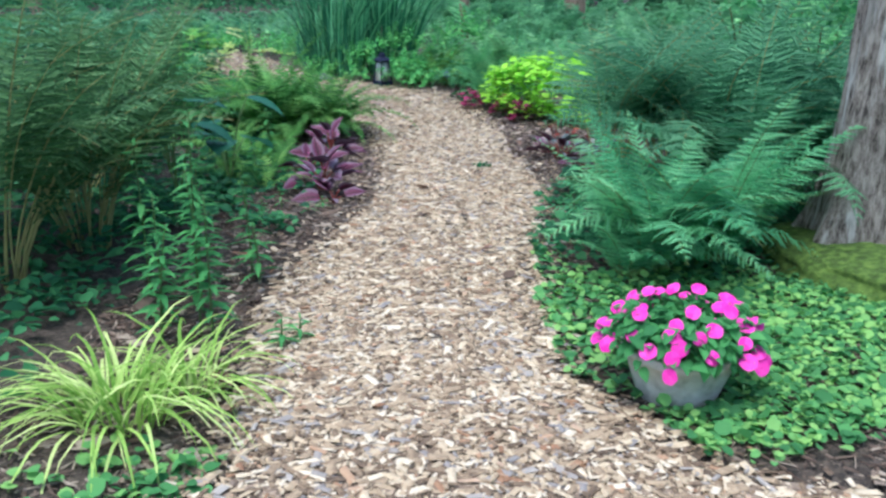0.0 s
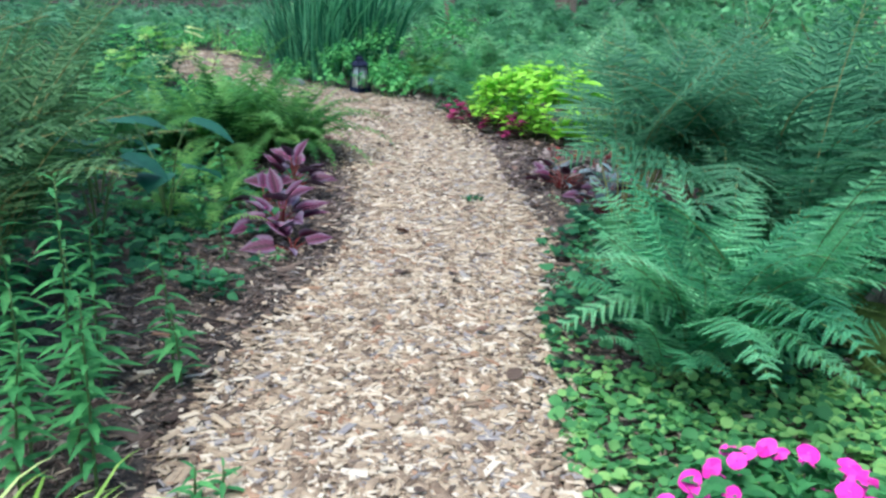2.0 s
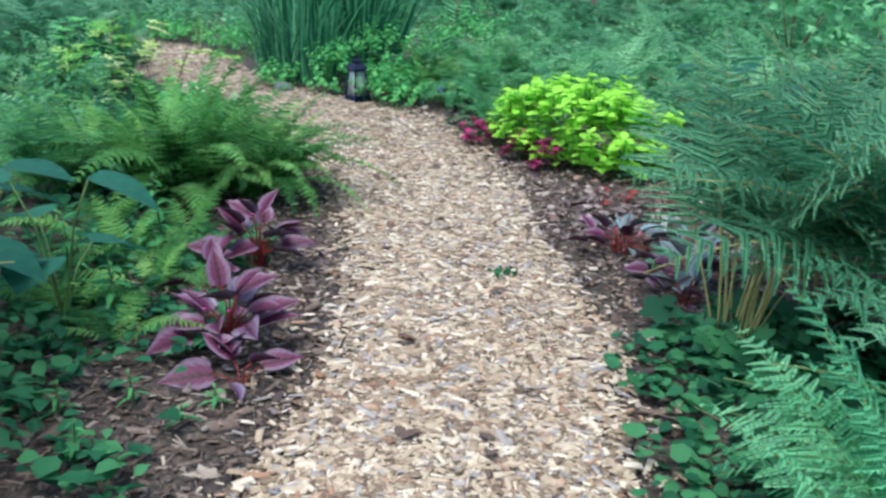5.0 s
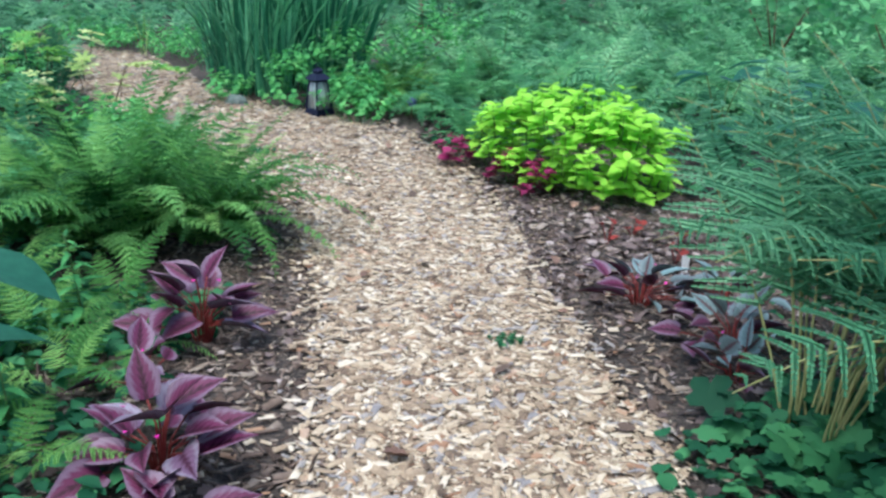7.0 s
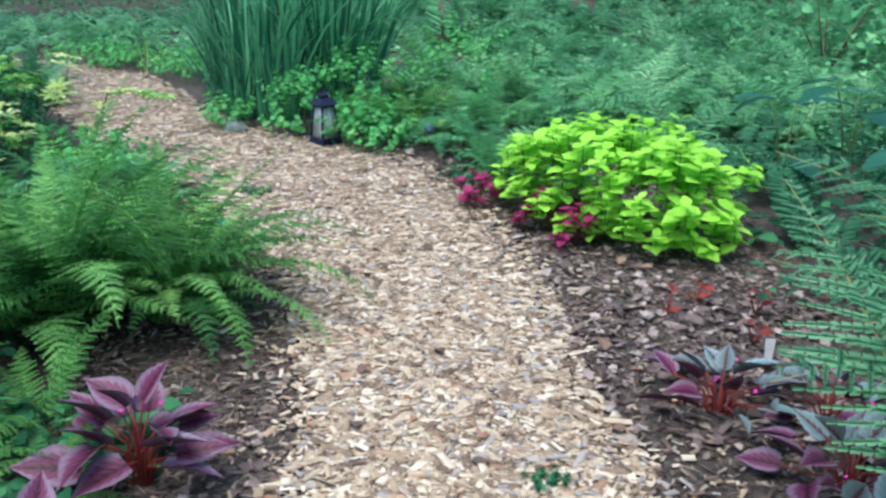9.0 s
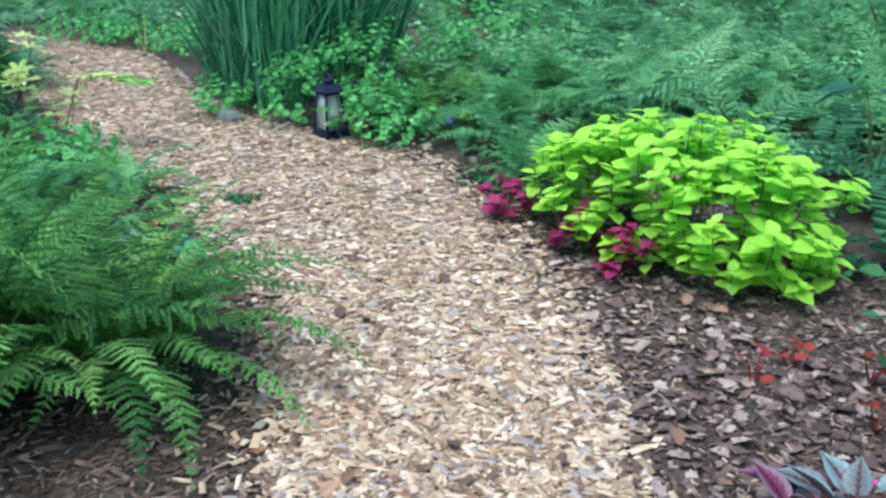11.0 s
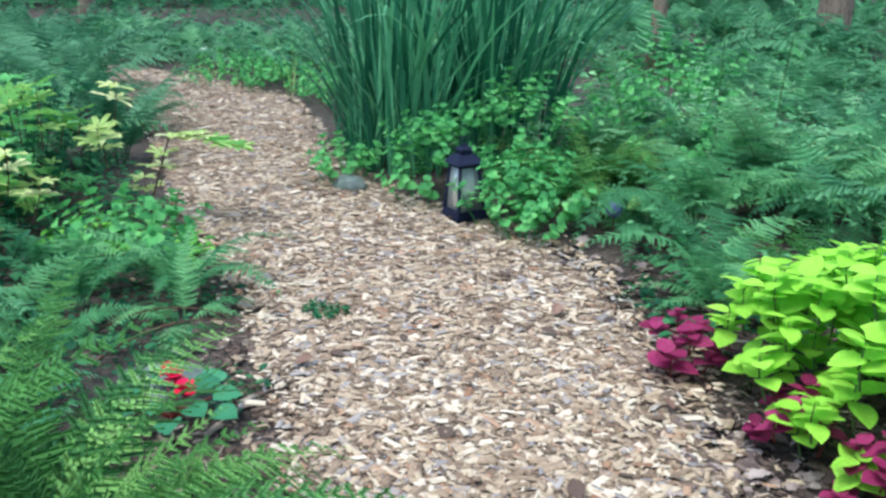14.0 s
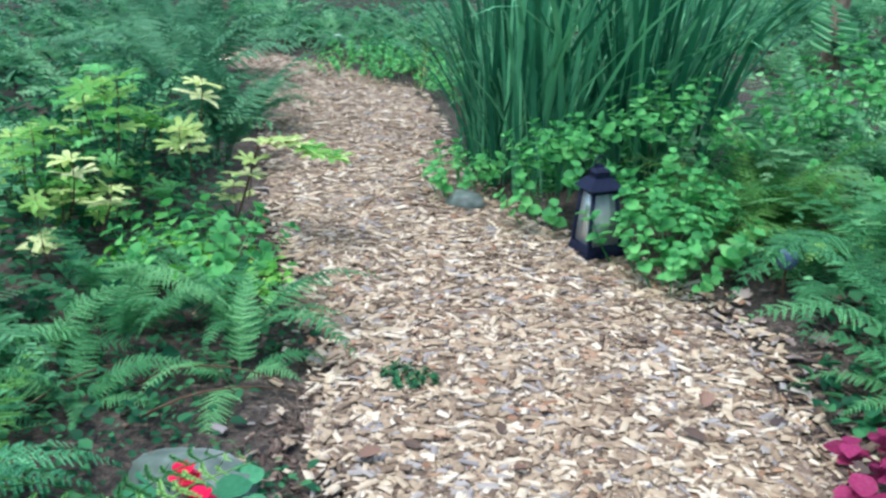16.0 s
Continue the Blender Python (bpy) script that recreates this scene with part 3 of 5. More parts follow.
plant_ferns(111, [
    (-1.85, 4.40, KIT_OLIVE, 1.60, 28, "tall olive fern on bare straw-coloured stalks"),
    (-2.0, 3.75, KIT_OLIVE, 1.60, 28, "tall olive fern on bare straw-coloured stalks"),
    (-2.5, 4.2, KIT_OLIVE, 1.70, 24, "tall olive fern on bare straw-coloured stalks"),
    (-2.25, 5.1, KIT_OLIVE, 1.60, 24, "tall olive fern on bare straw-coloured stalks"),
    (-2.8, 3.3, KIT_OLIVE, 1.55, 20, "tall olive fern on bare straw-coloured stalks"),
    (-2.7, 6.2, KIT_OLIVE, 1.50, 18, "tall olive fern on bare straw-coloured stalks"),
    (-1.14, 7.98, KIT_DENSE, 1.05, 60, "feathery light green fern spilling over path edge"),
    (-1.02, 8.12, KIT_DENSE, 0.62, 24, "low light green fern at path edge"),
    (-1.55, 7.80, KIT_DENSE, 1.2, 62, "feathery light green fern in dense mound"),
    (-1.62, 8.50, KIT_BIG, 0.62, 11, "bright green fern with broad fronds near rock"),
    (-2.1, 8.05, KIT_DENSE, 1.0, 44, "feathery light green fern in dense mound"),
])
plant_ferns(122, [
    (-2.3, 7.7, KIT_MID, 1.10, 20, "green fern behind lighter fern mound"),
    (-1.45, 6.6, KIT_SMALL, 0.60, 10, "small bright green fern among low weeds"),
    (-1.24, 6.25, KIT_SMALL, 0.52, 9, "small bright green fern beside purple begonia"),
    (-1.75, 6.9, KIT_SMALL, 0.55, 10, "small bright green fern among low weeds"),
    (-1.5, 6.0, KIT_SMALL, 0.52, 9, "small bright green fern among low weeds"),
    (-1.3, 7.0, KIT_SMALL, 0.5, 10, "small bright green fern below larger fern mound"),
    (-1.12, 6.55, KIT_SMALL, 0.46, 8, "small bright green fern beside purple begonia"),
    (-1.2, 5.72, KIT_SMALL, 0.46, 8, "small bright green fern beside purple begonia"),
    (-1.95, 8.72, KIT_BIG, 0.78, 12, "bright green fern with broad fronds near rock"),
    (-2.35, 9.15, KIT_BIG, 0.66, 9, "bright green fern with broad fronds near rock"),
    (-1.78, 9.95, KIT_MID, 0.62, 11, "low dark green fern reaching over path edge"),
    (-1.98, 9.35, KIT_MID, 0.48, 11, "low dark green fern over dark soil"),
    (-2.3, 9.5, KIT_MID, 0.55, 11, "low dark green fern over dark soil"),
    (-2.15, 9.75, KIT_MID, 0.70, 12, "dark green fern with arching fronds over shaded soil"),
    (-2.45, 10.0, KIT_MID, 0.62, 10, "dark green fern with arching fronds over shaded soil"),
    (-1.62, 9.68, KIT_MID, 0.46, 8, "low dark green fern over dark soil"),
    (0.45, 10.60, KIT_MID, 0.80, 16, "green fern beside lime shrub"),
])
plant_ferns(133, [
    (0.85, 10.5, KIT_SMALL, 0.72, 9, "upright bright green fern behind lime shrub"),
    (0.48, 10.28, KIT_MID, 0.62, 12, "low green fern beside lime shrub"),
    (0.16, 11.12, KIT_MID, 0.66, 12, "green fern at edge of bare soil"),
    (-0.3, 12.45, KIT_FAR, 1.05, 14, "large green fern with arching fronds behind leafy bush"),
    (0.05, 12.9, KIT_FAR, 1.1, 14, "large green fern with arching fronds behind leafy bush"),
    (-0.28, 11.62, KIT_SMALL, 0.66, 11, "light green feathery fern behind lantern"),
    (0.02, 11.72, KIT_SMALL, 0.72, 12, "light green feathery fern behind lantern"),
    (0.22, 11.45, KIT_SMALL, 0.62, 10, "light green feathery fern at edge of bare soil"),
    (0.45, 11.55, KIT_MID, 1.05, 20, "green fern with arching fronds behind lantern"),
    (-0.1, 11.95, KIT_LIGHT, 0.95, 18, "light green fern behind leafy bush"),
    (1.2, 11.6, KIT_MID, 1.10, 20, "green fern with arching fronds in bed"),
    (0.95, 12.35, KIT_FAR, 1.2, 15, "large green fern with arching fronds in bed"),
    (1.75, 12.1, KIT_FAR, 1.2, 15, "large green fern with arching fronds in bed"),
    (1.9, 11.0, KIT_FAR, 1.05, 16, "green fern with arching fronds in bed"),
    (-3.3, 12.0, KIT_BLUE, 0.90, 14, "blue-green fern at far bend of path"),
    (-5.65, 14.9, KIT_BLUE, 1.45, 16, "tall blue-green fern at far bend of path"),
    (-4.55, 13.3, KIT_BLUE, 1.35, 16, "tall blue-green fern at far bend of path"),
    (-5.1, 14.1, KIT_BLUE, 1.45, 16, "tall blue-green fern at far bend of path"),
])
plant_ferns(144, [
    (-3.75, 12.9, KIT_BLUE, 1.05, 16, "blue-green fern at far bend of path"),
])


def leaf_mesh(name, shape, mat):
    return mesh_of(name, shape[0], shape[1], mat, shape[2], smooth=True)


def leafy_stem(loc, tall, leaf_me, size, count, label, seed, category="weed", mat=M_STEM, lean=0.1, group=""):
    """An upright weed: one stem set with narrow leaves all the way up."""
    r = random.Random(seed)
    ob = thing("weed", loc, label, category, group)
    dx, dy = r.uniform(-lean, lean), r.uniform(-lean, lean)
    pts = [(dx * tall * s * s, dy * tall * s * s, tall * s) for s in np.linspace(0, 1, 7)]
    part("stem", mesh_of("stem", *tube(pts, np.linspace(0.006, 0.002, 7), 5), mat), ob)
    for i in range(count):
        s = 0.12 + 0.88 * (i + r.random() * 0.5) / count
        k = size * (1.1 - 0.65 * s ** 2.5) * r.uniform(0.8, 1.1)
        up = radians(r.uniform(-6, 22) + 45 * max(0, s - 0.88) / 0.12)
        part("leaf", leaf_me, ob, Matrix.LocRotScale((dx * tall * s * s, dy * tall * s * s, tall * s), Euler((up, r.uniform(-0.2, 0.2), i * 2.4)), Vector((k, k, k))))
    return ob


ME_LANCE = leaf_mesh("leaf", LEAF_LANCE, M_WEED)
def plant_weeds(first, rows):
    for i, (x, y, tall, size, count, label) in enumerate(rows):
        leafy_stem(at(x, y), tall, ME_LANCE, size, count, label, first + i, group="weeds in the beds")


plant_weeds(300, [
    (-0.97, 3.28, 0.90, 0.105, 55, "tall green weed with narrow pointed leaves"),
    (-0.90, 3.20, 0.58, 0.105, 40, "green weed with narrow pointed leaves"),
    (-1.08, 3.14, 0.48, 0.105, 36, "green weed with narrow pointed leaves"),
    (-0.92, 4.02, 0.50, 0.11, 28, "slender green weed with yellowish tip"),
    (-0.86, 3.9, 0.30, 0.11, 18, "slender green weed with yellowish tip"),
    (-1.02, 3.5, 0.62, 0.105, 43, "green weed with narrow pointed leaves"),
    (-1.14, 3.35, 0.55, 0.105, 38, "green weed with narrow pointed leaves"),
    (-1.12, 3.85, 0.60, 0.13, 40, "green weed with narrow pointed leaves"),
    (-1.28, 3.62, 0.70, 0.13, 44, "green weed with narrow pointed leaves"),
    (-1.0, 5.25, 0.12, 0.065, 9, "small green weed seedling in soil"),
    (-0.82, 5.15, 0.08, 0.065, 8, "small green weed seedling in soil"),
    (-1.2, 5.15, 0.14, 0.065, 10, "small green weed seedling in soil"),
    (-0.75, 5.28, 0.07, 0.065, 9, "small green weed seedling in soil"),
    (-1.05, 4.9, 0.15, 0.065, 10, "small green weed seedling in soil"),
])
plant_weeds(312, [
    (-0.62, 3.15, 0.14, 0.09, 12, "small green weed seedling in wood chips"),
    (-0.56, 3.22, 0.10, 0.08, 9, "small green weed seedling in wood chips"),
    (-1.35, 6.75, 0.42, 0.13, 22, "upright green weed with toothed leaves"),
    (-1.55, 6.15, 0.38, 0.14, 20, "upright green weed with toothed leaves"),
    (-1.3, 5.95, 0.25, 0.12, 14, "upright green weed with toothed leaves"),
    (0.6, 12.6, 1.0, 0.18, 34, "tall weed with narrow leaves behind ferns"),
    (1.0, 12.9, 1.1, 0.18, 34, "tall weed with narrow leaves behind ferns"),
])


def cover(name, n, x0, x1, y0, y1, size, mat, label, shape=LEAF_DISC, tall=0.06, keep_off=0.03, patch=None, kind="stuff", density=None):
    """Low leaves over a bed, too many to count."""
    x, y = rng.uniform(x0, x1, n), rng.uniform(y0, y1, n)
    keep = inside_path(x, y) < -keep_off + 0.08 * np.sin(5.1 * y) * np.cos(3.7 * x)
    rim = np.minimum(np.minimum(x - x0, x1 - x), np.minimum(y - y0, y1 - y)) + 0.12 * np.sin(6.3 * x) + 0.12 * np.sin(5.7 * y)
    keep &= rng.random(n) < np.clip(rim / min(0.5, 0.3 * (x1 - x0)), 0, 1)
    if density is not None:
        keep &= rng.random(n) < density(x, y)
    x, y = x[keep], y[keep]
    n = len(x)
    h = tall * (0.35 + 0.65 * rng.random(n)) * (0.75 + 0.25 * np.sin(3.1 * x) * np.cos(2.7 * y))
    R = turns(rng.uniform(0, 6.28, n), rng.normal(0.12, 0.3, n), rng.normal(0, 0.3, n), size * rng.lognormal(0, 0.25, n))
    ob = new(name, mesh_of(name, *scatter(shape[0], shape[1], R, np.stack([x, y, height(x, y) + h], -1)), mat, smooth=True))
    return tagged(ob, label, "ground cover", kind=kind)


def front_bed(x, y):
    return np.clip((y - 2.28 - 0.25 * np.clip(x - 1.0, 0, 1)) * 6, 0, 1) * np.where(np.hypot(x - 0.825, y - 2.8) < 0.17, 0.0, 1.0)


def behind(x, y):
    return 0.75 + 0.25 * np.sin(2.2 * x + 1.3 * y)


def thin_by_rock(x, y):
    """Bare soil shows round the rock and under the low ferns."""
    return behind(x, y) * np.where((x > -2.3) & (y > 8.7) & (y < 10.15), 0.35, 1.0)


def palm(lobes, notch=0.4, spread=105, narrow=0.16):
    """A leaf cut into pointed fingers, 1 long along y."""
    V, F = [(0, 0, 0)], []
    for i, a in enumerate(np.radians(np.linspace(-spread, spread, lobes))):
        l = 0.55 + 0.45 * math.cos(a * 0.75)
        k = len(V)
        w = narrow / l
        V += [(notch * l * math.sin(a - w * 2.2), 0.12 + notch * l * math.cos(a - w * 2.2), -0.01), (0.75 * l * math.sin(a - w), 0.12 + 0.75 * l * math.cos(a - w), 0.01), (l * math.sin(a), 0.12 + l * math.cos(a) * 0.88, -0.09 * l), (0.75 * l * math.sin(a + w), 0.12 + 0.75 * l * math.cos(a + w), 0.01), (notch * l * math.sin(a + w * 2.2), 0.12 + notch * l * math.cos(a + w * 2.2), -0.01)]
        F += [(0, k + 1, k), (0, k + 2, k + 1), (0, k + 3, k + 2), (0, k + 4, k + 3)]
    V = np.array(V, float)
    return V, np.array(F), V[:, :2].copy()


LEAF_PALM = palm(5)
LEAF_IVY = palm(5, 0.34, 112, 0.33)


cover("ground_cover", 21000, 0.2, 3.6, 2.1, 4.5, 0.033, M_COVER, "bright green round-leaved ground cover around flower pot", density=front_bed)
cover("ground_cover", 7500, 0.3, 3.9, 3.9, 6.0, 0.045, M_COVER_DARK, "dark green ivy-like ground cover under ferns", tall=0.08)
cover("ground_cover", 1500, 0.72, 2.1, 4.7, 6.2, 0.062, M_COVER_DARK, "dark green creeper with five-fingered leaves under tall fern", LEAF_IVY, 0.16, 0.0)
cover("ground_cover", 800, -1.6, -0.62, 1.6, 2.35, 0.04, M_COVER, "green ground cover beside golden grass", tall=0.05)
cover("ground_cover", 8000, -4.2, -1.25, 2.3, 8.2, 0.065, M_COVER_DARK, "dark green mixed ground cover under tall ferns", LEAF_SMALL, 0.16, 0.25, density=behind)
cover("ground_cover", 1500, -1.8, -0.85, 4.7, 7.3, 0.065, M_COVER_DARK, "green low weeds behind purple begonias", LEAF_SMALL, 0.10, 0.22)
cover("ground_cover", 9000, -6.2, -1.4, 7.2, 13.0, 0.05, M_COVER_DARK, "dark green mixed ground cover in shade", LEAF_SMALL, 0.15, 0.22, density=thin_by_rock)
cover("ground_cover", 500, 0.1, 1.1, 9.95, 11.1, 0.06, M_COVER_DARK, "dark green low leaves under ferns beside lime shrub", LEAF_SMALL, 0.10, 0.12)
# dark leaves added over bare soil, standing in for shade of overhanging trees
cover("ground_cover", 1500, -2.7, -1.3, 8.8, 10.1, 0.032, M_COVER_DARK, "small leaves coloured dark to imitate shade over soil", LEAF_OVATE, 0.05, 0.1)
cover("ground_cover", 260, -1.42, -1.08, 9.0, 9.32, 0.022, M_COVER_DARK, "small dark green creeping leaves beside rock", LEAF_SMALL, 0.09, 0.02)
cover("ground_cover", 900, -2.6, -1.8, 10.1, 10.7, 0.042, M_GLOSSY, "bright green low plants beside path bend", LEAF_OVATE, 0.13, 0.06)
cover("ground_cover", 7000, -0.2, 8.0, 9.8, 15.4, 0.055, M_SHRUB, "green mixed ground cover between ferns", LEAF_SMALL, 0.3, 0.3, density=behind)
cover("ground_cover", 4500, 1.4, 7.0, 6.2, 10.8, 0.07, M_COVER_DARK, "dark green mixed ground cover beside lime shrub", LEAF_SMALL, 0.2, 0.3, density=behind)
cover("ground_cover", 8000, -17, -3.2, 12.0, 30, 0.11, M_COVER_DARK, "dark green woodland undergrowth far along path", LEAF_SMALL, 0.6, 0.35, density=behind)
cover("ground_cover", 9000, -3.8, 15, 12.0, 30, 0.09, M_SHRUB, "green woodland undergrowth far along path", LEAF_SMALL, 0.5, 0.35, density=behind)


def fern_carpet(n, x0, x1, y0, y1, size, mat, label, seed):
    """Low feathery fronds over the far beds, too many to count."""
    blade = frond(13, 0.24, 1, 62, -35, 0.1, 0.05, seed)[0]
    x, y = rng.uniform(x0, x1, n), rng.uniform(y0, y1, n)
    keep = (inside_path(x, y) < -0.5) & (np.hypot(x + 1.4, y - 12.8) > 1.0) & (rng.random(n) < 0.55 + 0.45 * np.sin(1.7 * x + 0.6 * y) * np.sin(1.1 * y))
    x, y = x[keep], y[keep]
    n = len(x)
    R = turns(rng.uniform(0, 6.28, n), rng.normal(0, 0.25, n), rng.normal(0, 0.25, n), size * rng.lognormal(0, 0.25, n))
    ob = new("fern_carpet", mesh_of("fern_carpet", *scatter(*blade, R, np.stack([x, y, height(x, y) + rng.uniform(-0.02, 0.12, n)], -1)), mat))
    return tagged(ob, label, "ferns", kind="stuff")


fern_carpet(3000, 0.8, 11, 11.2, 19, 0.55, M_FERN_HAZY, "feathery fern carpet in far bed, green paled for haze", 81)
fern_carpet(1500, -3, 14, 18, 28, 0.95, M_FERN_HAZY, "feathery fern carpet under far trees, green paled for haze", 82)
fern_carpet(1100, -12, -2.8, 12.6, 22, 0.6, M_FERN_BLUE, "blue-green feathery fern carpet under far trees", 84)
fern_carpet(700, 1.9, 7, 6.8, 11.2, 0.5, M_FERN_BLUE, "blue-green feathery fern carpet beside lime shrub", 83)

cover("ground_cover", 5000, -14, -3.0, -9, 14, 0.16, M_COVER_DARK, "dark green woodland undergrowth beside beds", LEAF_SMALL, 0.25, 1.2)
cover("ground_cover", 5000, 2.6, 14, -9, 14, 0.16, M_COVER_DARK, "dark green woodland undergrowth beside beds", LEAF_SMALL, 0.25, 1.2)

# ---- grasses ----


def blade_shape(width, e0, e1, sway, segs=9):
    V, F = [], []
    for i in range(segs + 1):
        s = i / segs
        p, t = frame_at(max(s, 0.001), e0, e1, sway)
        w = width * 0.5 * min(1, 0.5 + 3 * s) * (1 - s) ** 0.6
        V += [(p.x - w, p.y, p.z), (p.x, p.y, p.z - w * 0.25), (p.x + w, p.y, p.z)]
    for i in range(segs):
        for c in (0, 1):
            a = 3 * i + c
            F += [(a, a + 1, a + 4), (a, a + 4, a + 3)]
    return np.array(V), np.array(F)


def grass_clump(name, loc, mat, width, shapes, count, size, spread, label, category, seed):
    r = random.Random(seed)
    ob = thing(name, loc, label, category)
    kit = [mesh_of("blade", *blade_shape(width, *s), mat, smooth=True) for s in shapes]
    for i in range(count):
        az, d, k = r.uniform(0, 6.28), spread * math.sqrt(r.random()), size * r.uniform(0.55, 1.0)
        out = az + r.uniform(-0.9, 0.9)
        part("blade", r.choice(kit), ob, Matrix.LocRotScale((d * math.cos(az), d * math.sin(az), -0.01), Euler((r.uniform(-0.15, 0.15), r.uniform(-0.12, 0.12), out - math.pi / 2)), Vector((k, k, k))))
    return ob


GOLD_SHAPES = [(84, -40, 0.1), (72, -60, -0.1), (60, -70, 0.05), (80, -10, 0.0), (52, -60, -0.15)]
grass_clump("golden_grass", at(-1.02, 2.52), M_GOLD, 0.036, GOLD_SHAPES, 130, 0.52, 0.14, "golden yellow-green striped ornamental grass at path edge", "grass", 5)
grass_clump("golden_grass", at(-0.86, 2.75), M_GOLD, 0.042, GOLD_SHAPES, 60, 0.46, 0.08, "golden yellow-green striped ornamental grass at path edge", "grass", 6)
REED_SHAPES = [(89, 76, 0.02), (87, 60, -0.05), (85, 25, 0.06), (88, 70, 0.06), (84, -5, -0.08), (86, 50, 0.04)]
for i, (x, y, n, sz) in enumerate([(-1.42, 12.40, 100, 2.2), (-1.0, 12.75, 108, 2.4), (-1.75, 12.9, 92, 2.3), (-0.75, 13.2, 78, 2.3), (-2.2, 13.9, 40, 1.2), (-1.62, 12.36, 56, 1.05), (-1.25, 12.22, 34, 1.2)]):
    grass_clump("reed_grass", at(x, y), M_REED, 0.021, REED_SHAPES, n, sz, 0.30 if sz > 2 else 0.15, "tall dark green reed grass clump with drooping tips", "grass", 20 + i)
grass_clump("pale_grass", at(-3.35, 15.35), M_GOLD, 0.016, REED_SHAPES, 9, 0.75, 0.08, "few pale upright grass stems beside path", "grass", 31)
grass_clump("pale_grass", at(-4.85, 16.45), M_GOLD, 0.022, GOLD_SHAPES, 22, 0.4, 0.12, "yellow-green grass tuft at far path edge", "grass", 32)


# ---- begonias ----
LEAF_BEG = leaf(0.62, 9, 0.36, 0.22, 0.14, 1.35)
ME_BEG_P = leaf_mesh("leaf", LEAF_BEG, M_BEG_PURPLE)
ME_BEG_L = leaf_mesh("leaf", LEAF_BEG, M_BEG_LILAC)
ME_BEG_S = leaf_mesh("leaf", LEAF_BEG, M_BEG_SILVER)
LEAF_PETAL = leaf(1.15, 6, 0.62, 0.02, 0.10, 0.5)
ME_RED = leaf_mesh("petal", LEAF_PETAL, M_RED)
ME_PINKBUD = leaf_mesh("bud", LEAF_PETAL, M_PINK)


def begonia(loc, leaf_me, count, size, spread, tall, label, seed, buds=3):
    """Pointed patterned leaves, each on its own red stalk."""
    r = random.Random(seed)
    ob = thing("begonia", loc, label, "begonia", "begonias along the path")
    for i in range(count):
        az = i * 2.4 + r.uniform(-0.4, 0.4)
        u = math.sqrt((i + 0.6) / count)
        d, z = spread * u * r.uniform(0.75, 1.0), tall * (1.05 - 0.75 * u) * r.uniform(0.8, 1.15)
        tip = Vector((d * math.cos(az), d * math.sin(az), z))
        mid = Vector((tip.x * 0.35, tip.y * 0.35, z * 0.7))
        st = part("stalk", mesh_of("stalk", *tube([(tip.x * 0.15, tip.y * 0.15, -0.01), mid, tip], (0.005, 0.004, 0.003), 4), M_REDSTEM), ob)
        k = size * r.uniform(0.7, 1.1)
        up = radians(64 - 62 * u + r.uniform(-18, 20))
        part("leaf", leaf_me[i % len(leaf_me)], st, Matrix.LocRotScale(tip, Euler((up, r.uniform(-0.7, 0.7), az - math.pi / 2 + r.uniform(-0.9, 0.9))), Vector((k * r.uniform(0.85, 1.15), k, k))))
    for i in range(buds):
        az, d = r.uniform(0, 6.28), spread * r.uniform(0.2, 0.7)
        part("bud", ME_PINKBUD, ob, Matrix.LocRotScale((d * math.cos(az), d * math.sin(az), tall * r.uniform(0.6, 0.9)), Euler((r.uniform(0, 1), 0, az)), Vector((0.014,) * 3)))
    return ob


P_LABEL = "purple begonia with silvery pointed leaves on red stalks"
MIXED = (ME_BEG_S, ME_BEG_S, ME_BEG_P, ME_BEG_S, ME_BEG_P)
S_LABEL = "dark begonia with silver-green pointed leaves on red stalks"
PURPLE = (ME_BEG_P, ME_BEG_P, ME_BEG_L, ME_BEG_P)
begonia(at(-0.80, 5.74), PURPLE, 21, 0.17, 0.17, 0.25, P_LABEL, 41, 6)
begonia(at(-0.88, 6.70), PURPLE, 22, 0.18, 0.18, 0.32, P_LABEL, 42, 3)
begonia(at(-0.98, 6.22), PURPLE, 6, 0.155, 0.13, 0.22, P_LABEL, 43, 1)
begonia(at(-0.70, 5.44), PURPLE, 5, 0.18, 0.13, 0.10, "low purple begonia with few pointed leaves", 44, 0)
begonia(at(0.95, 7.15), MIXED, 20, 0.15, 0.24, 0.19, S_LABEL, 45, 6)
begonia(at(1.18, 6.66), MIXED, 18, 0.15, 0.23, 0.17, S_LABEL, 46, 3)
begonia(at(1.32, 7.12), MIXED, 14, 0.14, 0.22, 0.17, S_LABEL, 47, 3)
begonia(at(1.08, 6.36), MIXED, 9, 0.15, 0.15, 0.16, S_LABEL, 48, 1)

# ---- lime shrub and magenta coleus ----


def sprig(shape, pairs, tall, size, seed, stem_mat=None, spread=35):
    r = np.random.default_rng(seed)
    R, P = [], []
    for i in range(pairs):
        s = 0.3 + 0.7 * (i + 1) / pairs
        for side in (0, 1):
            az = i * 1.57 + side * 3.1416 + r.uniform(-0.3, 0.3)
            R.append(turns(az, radians(r.uniform(-15, spread)) , r.uniform(-0.3, 0.3), size * r.uniform(0.75, 1.1) * (1.1 - 0.35 * s))[0])
            P.append((0, 0, tall * s))
    R.append(turns(r.uniform(0, 6), radians(60), 0, size * 0.5)[0])
    P.append((0, 0, tall))
    blades = scatter(shape[0], shape[1], np.array(R), np.array(P))
    return blades, tube([(0, 0, 0), (0.01, 0, tall * 0.5), (0, 0, tall)], (0.004, 0.003, 0.002), 4)


